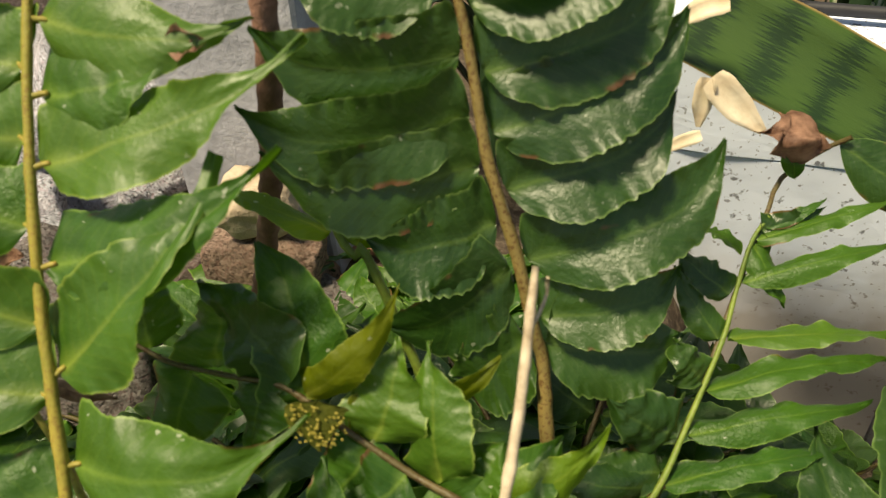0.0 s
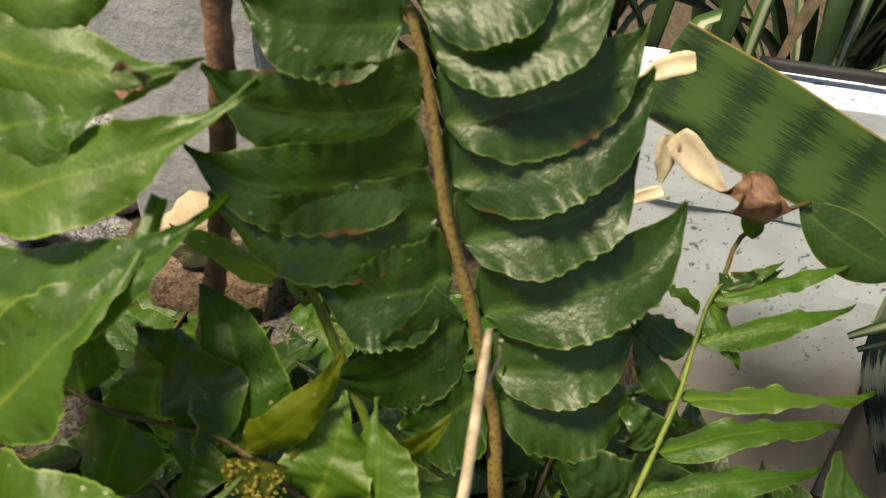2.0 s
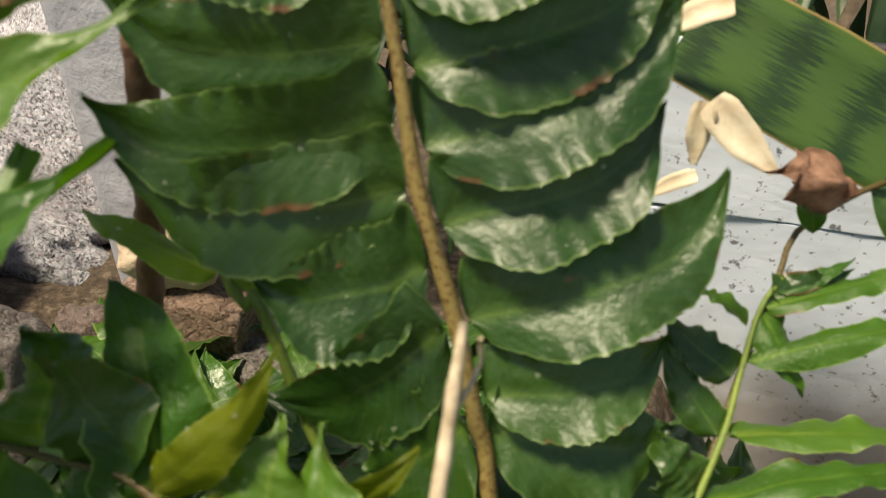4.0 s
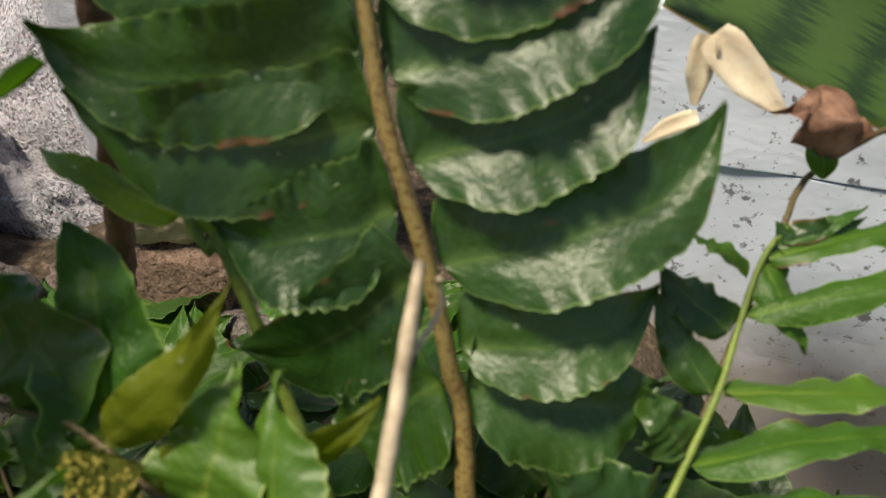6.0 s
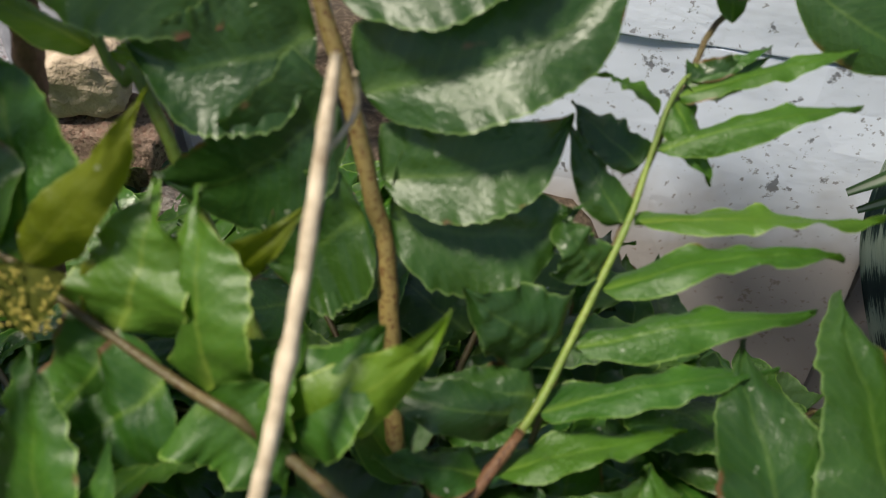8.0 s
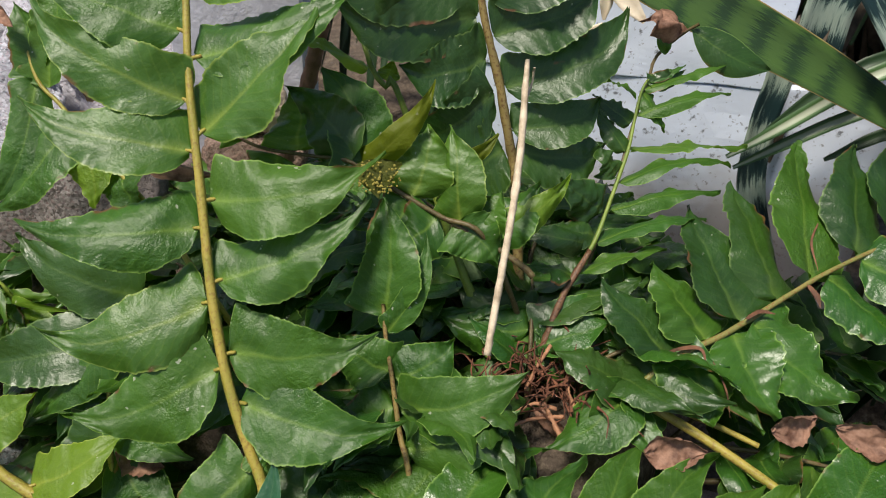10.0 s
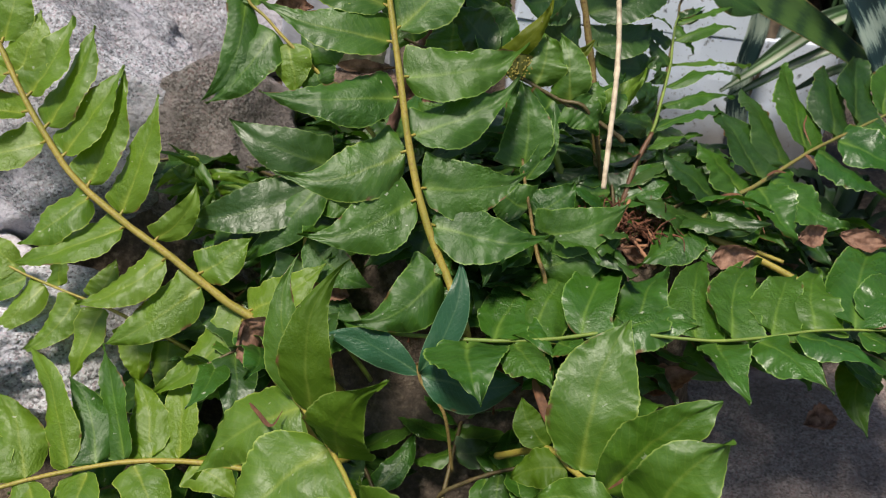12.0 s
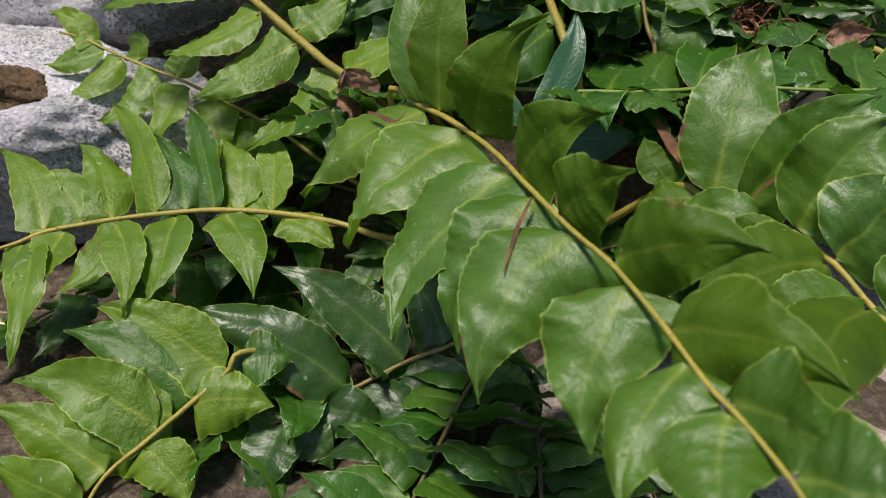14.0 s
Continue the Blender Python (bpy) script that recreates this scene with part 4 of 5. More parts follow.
def ground_height(x, y):
    edge = -0.02 + 0.26 * smooth(0.14, 0.26, x) + 0.12 * smooth(-0.14, -0.24, x)
    top = 0.225 - 0.14 * smooth(0.10, 0.17, x) * smooth(0.14, 0.22, y)
    h = -0.205 + top * smooth(edge, edge + 0.13, y) * smooth(1.0, 0.75, max(abs(x), abs(y - 0.1)))
    n = Vector((x, y, 0))
    near = smooth(1.0, 0.8, max(abs(x), abs(y)))
    return h + near * (0.012 * noise.noise(n * 14) + 0.006 * noise.noise(n * 45) + 0.003 * noise.noise(n * 120))


def build_ground():
    fine = list(np.arange(-1.0, 1.0001, 0.0125))
    far = [1.1, 1.3, 1.7, 2.5, 4, 8, 16, 40]
    axis = [-v for v in reversed(far)] + fine + far
    n = len(axis)
    verts = [(x, y, ground_height(x, y)) for y in axis for x in axis]
    faces = [(r * n + c, r * n + c + 1, (r + 1) * n + c + 1, (r + 1) * n + c) for r in range(n - 1) for c in range(n - 1)]
    return tagged(new("ground", mesh_from("ground", verts, faces, SOIL)), "brown garden soil with grit and litter", "soil", kind="structure")


build_ground()


# ---------- rocks ----------
def rock(name, place, size, turn, seed, mat, label, block=0.55, rough=0.05, n=22):
    """A boulder: a rounded block, dented and chipped."""
    bm = bmesh.new()
    bmesh.ops.create_cube(bm, size=2)
    bmesh.ops.subdivide_edges(bm, edges=bm.edges[:], cuts=n, use_grid_fill=True)
    off = Vector((seed * 7.1, seed * 3.3, seed * 1.7))
    rnd = random.Random(seed)
    cuts = [(Vector((rnd.gauss(0, 1), rnd.gauss(0, 1), rnd.gauss(0, 1))).normalized(), rnd.uniform(0.86, 1.08)) for _ in range(18)]
    for v in bm.verts:
        q = v.co.normalized()
        c = v.co.copy()
        ball = c.normalized() * 1.12
        p = c.lerp(ball, 1 - block)
        for n_cut, d_cut in cuts:
            over = p.dot(n_cut) - d_cut
            if over > 0:
                p -= n_cut * over
        d = rough * 2.2 * noise.noise(p * 1.1 + off) + rough * 1.2 * noise.noise(p * 2.6 + off) + rough * 0.55 * abs(noise.noise(p * 5 + off)) + rough * 0.45 * noise.noise(p * 10 + off) + rough * 0.28 * noise.noise(p * 21 + off)
        chip = noise.noise(p * 1.7 - off)
        p += q * (d - max(0, chip - 0.25) * rough * 3)
        v.co = Vector((p.x * size[0] / 2, p.y * size[1] / 2, p.z * size[2] / 2))
    me = bpy.data.meshes.new(name)
    bm.to_mesh(me)
    bm.free()
    me.materials.append(mat)
    me.polygons.foreach_set("use_smooth", [True] * len(me.polygons))
    ob = new(name, me)
    ob.matrix_basis = pose(*place, *turn)
    return tagged(ob, label, "rock", "rocks of the bed")


rock("boulder", (-0.500, 0.390, -0.005), (0.43, 0.16, 0.165), (2, -2, 8), 1, GRANITE, "grey speckled granite block with a broken dark face", 0.82, 0.06, 40)
rock("boulder", (-0.455, 0.252, 0.000), (0.42, 0.22, 0.275), (-10, -3, 6), 15, GRANITE, "large grey granite boulder beside the fern", 0.78, 0.07, 44)
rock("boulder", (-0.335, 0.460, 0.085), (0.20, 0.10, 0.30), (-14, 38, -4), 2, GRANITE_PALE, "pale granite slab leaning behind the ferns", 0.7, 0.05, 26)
rock("boulder", (-0.600, 0.530, 0.022), (0.36, 0.20, 0.13), (0, 3, 6), 3, GRANITE, "flat-topped grey granite boulder", 0.7, 0.06, 26)
# separate dark stone: its colour gives the shade of the boulder's undercut face
rock("boulder", (-0.255, 0.222, 0.012), (0.13, 0.13, 0.20), (-12, -6, 10), 14, GRANITE_DARK, "dark granite stone standing in for the boulder's shaded face", 0.7, 0.07)
rock("boulder", (-0.67, 0.74, 0.09), (0.30, 0.16, 0.26), (0, 6, 12), 4, STONE_BROWN, "dark brown stone of the bank behind", 0.7)
rock("boulder", (-0.45, 0.76, 0.12), (0.24, 0.16, 0.32), (0, -6, -10), 5, STONE_BROWN, "dark reddish-brown stone of the bank behind", 0.7)
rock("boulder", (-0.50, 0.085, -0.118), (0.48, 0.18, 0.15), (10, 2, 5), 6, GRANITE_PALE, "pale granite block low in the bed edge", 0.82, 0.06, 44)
rock("boulder", (-0.62, -0.05, -0.20), (0.30, 0.20, 0.10), (0, 4, 30), 7, GRANITE_DARK, "small weathered stone half sunk in soil", 0.6)
rock("flat_stone", (0.44, 0.12, -0.215), (0.50, 0.42, 0.09), (2, -3, 10), 8, FLAT_STONE, "broad flat brown stone under the fern", 0.8, 0.03, 26)
rock("stone", (-0.430, 0.035, -0.060), (0.055, 0.05, 0.026), (5, 12, 50), 16, rock_material("mossy_stone", (0.16, 0.11, 0.06), (0.09, 0.07, 0.03), (0.03, 0.025, 0.012), (0.12, 0.06, 0.03), 0.5), "small mossy brown stone wedged between granite blocks", 0.15, 0.16, 20)
rock("flat_stone", (0.10, -0.10, -0.225), (0.36, 0.26, 0.07), (1, 2, -12), 9, FLAT_STONE, "brownish grey flat stone in front of the fern", 0.75, 0.04, 26)
rock("stone", (-0.150, 0.318, 0.035), (0.085, 0.05, 0.10), (0, 5, 12), 10, rock_material("pinkish_stone", (0.30, 0.215, 0.175), (0.20, 0.14, 0.115), (0.08, 0.055, 0.045), (0.22, 0.14, 0.09), 0.5), "pinkish-brown stone beside the iron rod", 0.45, 0.08, 16)
rock("stone", (-0.148, 0.316, 0.103), (0.052, 0.040, 0.042), (10, -8, 20), 17, simple("sandstone", (0.34, 0.26, 0.19), (0.56, 0.45, 0.34), 60, 0.85, 0.8, 0.003), "small pale sandstone piece lying on a stone", 0.45, 0.08, 14)
rock("stone", (-0.098, 0.306, 0.030), (0.055, 0.035, 0.04), (6, 4, -15), 18, GRANITE_DARK, "small dark grey stone beside the iron rod", 0.45, 0.08, 14)
rock("stone", (-0.205, 0.30, 0.035), (0.05, 0.04, 0.05), (6, 4, 35), 19, STONE_BROWN, "small brown stone in the bed", 0.45, 0.08, 14)


# ---------- white slabs, post and rod behind ----------
def slab(name, place, size, mat, label, seed, category, edge=0.004, kind="structure", turn=(0, 0, 0)):
    bm = bmesh.new()
    bmesh.ops.create_cube(bm, size=1)
    for v in bm.verts:
        v.co = Vector((v.co.x * size[0], v.co.y * size[1], v.co.z * size[2]))
    bmesh.ops.bevel(bm, geom=bm.edges[:], offset=edge, segments=3, affect="EDGES", profile=0.6)
    bmesh.ops.subdivide_edges(bm, edges=[e for e in bm.edges if e.calc_length() > 0.05], cuts=14, use_grid_fill=True)
    for v in bm.verts:
        v.co += Vector((noise.noise(v.co * 30 + Vector((seed, 0, 0))), noise.noise(v.co * 30 + Vector((0, seed, 0))), noise.noise(v.co * 30 + Vector((0, 0, seed))))) * 0.0016
    me = bpy.data.meshes.new(name)
    bm.to_mesh(me)
    bm.free()
    me.materials.append(mat)
    ob = new(name, me)
    ob.matrix_basis = pose(*place, *turn)
    return tagged(ob, label, category, kind=kind)


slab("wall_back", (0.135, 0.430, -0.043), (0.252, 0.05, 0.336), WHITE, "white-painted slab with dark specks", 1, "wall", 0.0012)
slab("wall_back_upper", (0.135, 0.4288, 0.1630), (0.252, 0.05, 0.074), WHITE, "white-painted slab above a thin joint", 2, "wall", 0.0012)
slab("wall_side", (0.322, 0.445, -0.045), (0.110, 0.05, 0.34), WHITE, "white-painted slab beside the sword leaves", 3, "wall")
slab("concrete_board", (-0.172, 0.365, 0.195), (0.115, 0.035, 0.40), GREY_POST, "grey weathered concrete board behind the fern", 4, "board", 0.006)


def rod():
    pts, _ = spline([(-0.118, 0.222, -0.02), (-0.095, 0.220, 0.09), (-0.075, 0.218, 0.15), (-0.058, 0.216, 0.21), (-0.046, 0.214, 0.27), (-0.040, 0.214, 0.34)], 90)
    v, f = tube(pts, [0.0048 + (0.0006 if i % 3 == 0 else 0) for i in range(91)], 12, 0.05, 3)
    return tagged(new("iron_rod", mesh_from("iron_rod", v, f, RUST)), "rusty ribbed iron rod standing in the soil", "rod")


rod()


def pipe():
    pts, _ = spline([(0.15, 0.435, 0.207), (0.22, 0.43, 0.208), (0.29, 0.432, 0.207), (0.37, 0.44, 0.205)], 30)
    v, f = tube(pts, [0.0035] * 31, 10, 0.03, 4)
    return tagged(new("hose", mesh_from("hose", v, f, BLACK)), "black rubber hose lying along the slab's top", "hose")


pipe()

# ---------- the ferns ----------
ferns = {
    "back": empty("fern", (0.085, 0.14, 0.015), "dark green holly fern before the white slab", "fern", "holly ferns"),
    "main": empty("fern", (0.0, 0.06, -0.07), "glossy green holly fern with an upright frond", "fern", "holly ferns"),
    "side": empty("fern", (-0.12, 0.03, -0.12), "light green holly fern leaning over granite", "fern", "holly ferns"),
    "front": empty("fern", (-0.06, -0.03, -0.14), "yellow-green holly fern arching low over the stones", "fern", "holly ferns"),
}
G, Y, D, M, S, L = [LEAF], [LEAF_YOUNG_SUNLIT], [LEAF_DARK], [LEAF_MID], [LEAF_GLOSSY], [LEAF_LIGHT]
frond(ferns["back"], FRONDS["back"], (0.085, 0.15, 0.02), D, STEM_BROWN, 11, 0.0036, None, 0.7, "dark frond with brown scaly stalk", (0.05, 0.09), 0.026, (9, 13), 0.1, (0.05, 0.30), 0.0, 0.16)
frond(ferns["back"], FRONDS["small"], (0.09, 0.145, 0.01), G + G + G + M, STEM_GREEN, 12, 0.0018, (0.05, 0.0, 1.0), 1.5, "small light green frond with narrow leaflets", (0.02, 0.08), 0.055, (3, 4.5), lap=0.0)
frond(ferns["back"], FRONDS["arch"], (0.088, 0.158, 0.03), G + G + M, STEM_DARK, 13, 0.0018, None, 1.2, "arching frond with folded leaflets")
frond(ferns["back"], FRONDS["folded"], (0.0838, 0.1264, 0.1061), [LEAF_OLIVE], STEM_DARK, 33, 0.0018, None, 1.3, "stalk with folded yellow-green leaflets")
frond(ferns["main"], FRONDS["center"], (-0.01, 0.045, -0.08), G + G + M, STEM, 14, 0.0032, None, 1.0, "upright frond with a yellow-brown stalk", tail=1.0, hook=0.10)
frond(ferns["main"], dict(FRONDS["right"], pinnae=[(s, x, y, z, w * 1.28, roll) for s, x, y, z, w, roll in FRONDS["right"]["pinnae"]]), (0.128, 0.118, 0.036), G + S + D, STEM_OLIVE, 15, 0.0019, None, 1.0, "spreading frond with brown-edged leaflets")
frond(ferns["main"], FRONDS["lower"], (-0.09, 0.02, -0.06), S + S + G, STEM_GREEN, 16, 0.0016, None, 1.1, "low glossy frond lying sideways")
frond(ferns["main"], FRONDS["sprout"], (0.02, 0.06, -0.04), G, STEM_BROWN, 17, 0.0020, None, 0.9)
frond(ferns["main"], FRONDS["under_left"], (-0.10, 0.05, -0.06), G + D, STEM, 18, 0.0020)
frond(ferns["main"], FRONDS["rusty"], (-0.07, 0.12, 0.0), G + Y, STEM, 19, 0.0020)
frond(ferns["side"], FRONDS["left"], (-0.10, 0.03, -0.10), Y, STEM, 20, 0.0034, None, 0.8, "light green frond with a straw-coloured stalk", tail=0.5)
frond(ferns["side"], FRONDS["bottom_left"], (-0.10, 0.0, -0.12), G + Y + Y, STEM, 21, 0.0022, None, 0.9)
frond(ferns["side"], FRONDS["far_left"], (-0.14, 0.03, -0.11), Y, STEM, 22, 0.0018)
frond(ferns["front"], FRONDS["front"], (-0.12, -0.03, -0.08), L + M + M, STEM, 23, 0.0017, None, 1.1, "big yellow-green frond with a damaged leaflet", ruffle=0.011, hook=0.09, tail=0.9, cup=(-0.5, -0.1), lap=0.0)
frond(ferns["front"], FRONDS["front_right"], (0.006, -0.030, -0.075), M + M + [LEAF_SHADED, LEAF_SHADED], STEM, 25, 0.0024, None, 1.1, "yellow-green frond with torn brown edges", ruffle=0.012, waves=(4, 7), tail=0.15, lap=6.0)
frond(ferns["front"], FRONDS["low_front"], (0.03, -0.09, -0.17), D, STEM_BROWN, 26, 0.0020)
frond(ferns["front"], FRONDS["corner"], (-0.12, -0.08, -0.17), G + Y, STEM, 27, 0.0020, tail=0.6)

undergrowth = iter(range(100, 200))


def grow(plant, root, *shoots):
    """Fronds out of one root, each with its bearing, rise and length."""
    for az, rise, length in shoots:
        wild_frond(ferns[plant], root, az, rise, length, D + G + S, STEM_DARK, next(undergrowth), 9, 0.072)


grow("main", (0.0, 0.06, -0.07), (75, 40, 0.20))
grow("main", (0.0, 0.05, -0.08), (20, 32, 0.24))
grow("main", (0.0, 0.05, -0.08), (130, 40, 0.22))
grow("main", (0.06, 0.09, -0.02), (60, 30, 0.16))
grow("back", (0.085, 0.14, 0.0), (165, 30, 0.17))
grow("back", (0.085, 0.14, 0.0), (140, 45, 0.15))
grow("back", (0.09, 0.14, 0.0), (205, 25, 0.16))
grow("back", (0.085, 0.13, 0.0), (250, 20, 0.12))
grow("main", (-0.04, 0.12, -0.01), (150, 40, 0.18))
grow("main", (-0.05, 0.13, 0.0), (110, 35, 0.15))
grow("main", (-0.05, 0.12, 0.0), (185, 30, 0.18))
grow("main", (-0.02, 0.11, -0.02), (30, 35, 0.15))
grow("main", (-0.09, 0.12, -0.03), (160, 25, 0.16))
grow("back", (0.03, 0.17, 0.02), (110, 35, 0.13))
grow("back", (0.05, 0.16, 0.02), (40, 30, 0.13))
grow("main", (-0.06, 0.09, -0.05), (215, 30, 0.18))
grow("back", (0.04, 0.12, 0.0), (185, 35, 0.15))
grow("back", (0.10, 0.12, 0.02), (25, 50, 0.10))
grow("back", (0.09, 0.11, 0.02), (95, 60, 0.11))
grow("main", (0.02, 0.08, -0.03), (300, 15, 0.14))
grow("back", (0.075, 0.185, 0.02), (80, 50, 0.15))
grow("back", (0.07, 0.19, 0.02), (140, 55, 0.14))
grow("back", (0.09, 0.19, 0.02), (40, 45, 0.13))
grow("back", (0.06, 0.19, 0.02), (190, 40, 0.14))
grow("back", (0.10, 0.17, 0.02), (0, 30, 0.12))
grow("main", (-0.03, 0.15, 0.01), (60, 50, 0.14))
grow("front", (-0.03, -0.03, -0.14), (80, 35, 0.16))
grow("front", (-0.02, -0.04, -0.15), (30, 30, 0.18))
grow("front", (-0.06, -0.05, -0.16), (120, 35, 0.16))
grow("front", (-0.03, -0.08, -0.18), (270, 20, 0.18))
grow("front", (-0.03, -0.02, -0.13), (0, 45, 0.14))
grow("back", (0.07, 0.125, 0.0), (240, 60, 0.11))
grow("back", (0.05, 0.12, 0.0), (205, 45, 0.12))
grow("back", (0.02, 0.10, -0.02), (250, 40, 0.10))
grow("back", (-0.01, 0.25, 0.02), (100, 30, 0.12))
grow("back", (-0.04, 0.25, 0.02), (60, 30, 0.12))
grow("back", (0.0, 0.24, 0.02), (160, 25, 0.14))
grow("back", (0.03, 0.27, 0.02), (120, 35, 0.12))
grow("main", (-0.15, 0.20, 0.02), (95, 40, 0.14))
grow("main", (-0.17, 0.19, 0.0), (190, 40, 0.15))
grow("main", (-0.14, 0.20, 0.02), (330, 40, 0.13))
grow("main", (-0.10, 0.20, 0.02), (60, 35, 0.13))
grow("main", (-0.08, 0.17, 0.0), (120, 50, 0.14))
grow("back", (0.17, 0.12, -0.04), (0, 25, 0.20))
grow("back", (0.17, 0.13, -0.03), (45, 25, 0.18))
grow("side", (-0.12, 0.03, -0.12), (170, 20, 0.22))
grow("side", (-0.12, 0.03, -0.12), (100, 50, 0.20))
grow("side", (-0.12, 0.02, -0.12), (200, 8, 0.26))
grow("side", (-0.11, 0.04, -0.11), (60, 40, 0.20))
grow("side", (-0.12, 0.03, -0.12), (135, 35, 0.22))
grow("front", (-0.06, -0.03, -0.15), (215, 6, 0.24))
grow("front", (-0.05, -0.03, -0.15), (180, 10, 0.24))
grow("front", (-0.04, -0.03, -0.15), (250, 10, 0.20))
grow("front", (-0.04, -0.03, -0.15), (300, 6, 0.20))
grow("back", (0.13, 0.15, 0.0), (20, 28, 0.20))
grow("back", (0.14, 0.13, -0.02), (0, 20, 0.22))
grow("back", (0.13, 0.17, 0.0), (50, 30, 0.16))
grow("back", (0.15, 0.11, -0.03), (345, 18, 0.20))


def spore_leaf(plant):
    """The underside of a folded leaflet, thick with spore dots."""
    rnd = random.Random(70)
    base, tip = Vector((-0.0045, 0.1345, 0.1640)), Vector((-0.0035, 0.1282, 0.1430))
    ex = (tip - base).normalized()
    n = Vector((0.1, -0.85, 0.5))
    ez = (n - ex * n.dot(ex)).normalized()
    m = Matrix((ex, ez.cross(ex), ez)).transposed().to_4x4()
    m.translation = base
    leaflet = part("pinna", pinna_mesh((tip - base).length, 0.021, 1, rnd, UNDERSIDE, 16, 8, 0.4), plant, "folded leaflet with golden spore dots", m)
    verts, faces = [], []
    for k in range(90):
        u = rnd.uniform(0.05, 0.8)
        w = 0.012 * float(np.interp(u, PROFILE_U, PROFILE_W))
        c = Vector((u * 0.023, rnd.uniform(-1, 1) * w, 0.0014))
        r = rnd.uniform(0.0005, 0.0008)
        o = len(verts)
        for a, z in ((0, 0), (1, 0), (2, 0), (3, 0), (4, 0), (5, 0)):
            verts.append(c + Vector((math.cos(a * 1.0472) * r, math.sin(a * 1.0472) * r, 0)))
        verts.append(c + Vector((0, 0, r)))
        faces += [(o + a, o + (a + 1) % 6, o + 6) for a in range(6)]
    part("spore_dots", mesh_from("spore_dots", verts, faces, SPORES), leaflet, "", m)


spore_leaf(ferns["back"])


def bare_stalk(plant, points, thick, seed):
    pts, _ = spline(points, 24)
    v, f = tube(pts, [thick * (0.8 + 0.3 * i / 24) for i in range(25)], 10, 0.06, seed)
    part("stalk", mesh_from("stalk", v, f, STEM), plant, "smooth yellow-green stalk")


bare_stalk(ferns["back"], [(0.225, 0.070, 0.030), (0.193, 0.087, 0.038), (0.155, 0.107, 0.043), (0.117, 0.125, 0.042), (0.100, 0.135, 0.02)], 0.0030, 61)
bare_stalk(ferns["back"], [(0.220, 0.100, 0.030), (0.190, 0.110, 0.034), (0.150, 0.122, 0.036), (0.112, 0.132, 0.03)], 0.0020, 62)


def dead_stalk(plant, points, thick, mat, seed, label):
    pts, _ = spline(points, 24)
    v, f = tube(pts, [thick * (0.75 + 0.35 * i / 24) for i in range(25)], 8, 0.22, seed)
    part("stalk", mesh_from("stalk", v, f, mat), plant, label)


dead_stalk(ferns["back"], [(0.1163, 0.1735, 0.0985), (0.1043, 0.1560, 0.0775), (0.0961, 0.1370, 0.0540), (0.0899, 0.1170, 0.0280)], 0.0024, STEM_RED, 63, "reddish-brown scaly foot of a frond's stalk")
dead_stalk(ferns["back"], [(0.0987, 0.0996, 0.0399), (0.1074, 0.0871, 0.0328), (0.1157, 0.0768, 0.0268)], 0.0016, STRAW_RED, 64, "broken reddish dry stalk")
dead_stalk(ferns["back"], [(0.1132, 0.1181, 0.0483), (0.1118, 0.1086, 0.0436), (0.1161, 0.0999, 0.0387)], 0.0012, STRAW_RED, 65, "broken reddish dry stalk")
dead_stalk(ferns["back"], [(0.0815, 0.0895, 0.0361), (0.0934, 0.0977, 0.0393), (0.1064, 0.0971, 0.0381)], 0.0012, STRAW_RED, 66, "broken reddish dry stalk")
dead_stalk(ferns["back"], [(0.0878, 0.1041, 0.0431), (0.0928, 0.1173, 0.0496), (0.0996, 0.1307, 0.0559)], 0.0012, STRAW_RED, 67, "broken reddish dry stalk")
dead_stalk(ferns["back"], [(0.0794, 0.0819, 0.0323), (0.0928, 0.0896, 0.0352), (0.1115, 0.0943, 0.0362)], 0.0012, STRAW_RED, 68, "broken reddish dry stalk")
dead_stalk(ferns["back"], [(0.1423, 0.1144, 0.0441), (0.1328, 0.1105, 0.0429), (0.12, 0.1072, 0.0422)], 0.0012, STRAW_RED, 69, "broken reddish dry stalk")


frond(ferns["back"], FRONDS["olive"], (0.06, 0.16, 0.03), Y, STEM_GREEN, 34, 0.0030, None, 1.2, "green stalk with an olive folded leaflet")


def scorch(plant, points, width, seed):
    """A dead brown patch along a torn place of a leaflet."""
    part("withered_patch", blade_mesh("withered_patch", points, width, (-0.45, -0.35, 0.82), SCORCHED, 0.15, (0.3, 1.0, 0.2), 16, 4, seed), plant, "dead reddish-brown torn patch")


# ---------- a smooth-leaved seedling ----------
def seedling():
    plant = empty("seedling", (-0.06, -0.005, -0.06), "young plant with smooth blue-green pointed leaves", "plant")
    spec = FRONDS["seedling"]
    rnd = random.Random(5)
    pts, _ = spline([*spec["rachis"], (-0.024, -0.034, -0.09)], 24)
    v, f = tube(pts, [0.0013] * 25, 8, 0.05, 5)
    part("stalk", mesh_from("stalk", v, f, STEM_BROWN), plant)
    for s, x, y, z, w, roll in spec["pinnae"]:
        base, tip = pts[2], Vector((x, y, z))
        ex = (tip - base).normalized()
        n = Vector(spec["normal"])
        ez = (n - ex * n.dot(ex)).normalized()
        m = Matrix((ex, ez.cross(ex), ez)).transposed().to_4x4()
        m.translation = base
        part("leaf", pinna_mesh((tip - base).length, w, 1, rnd, LEAF_BLUE, 24, 6, 0.6, True), plant, "", m)


seedling()


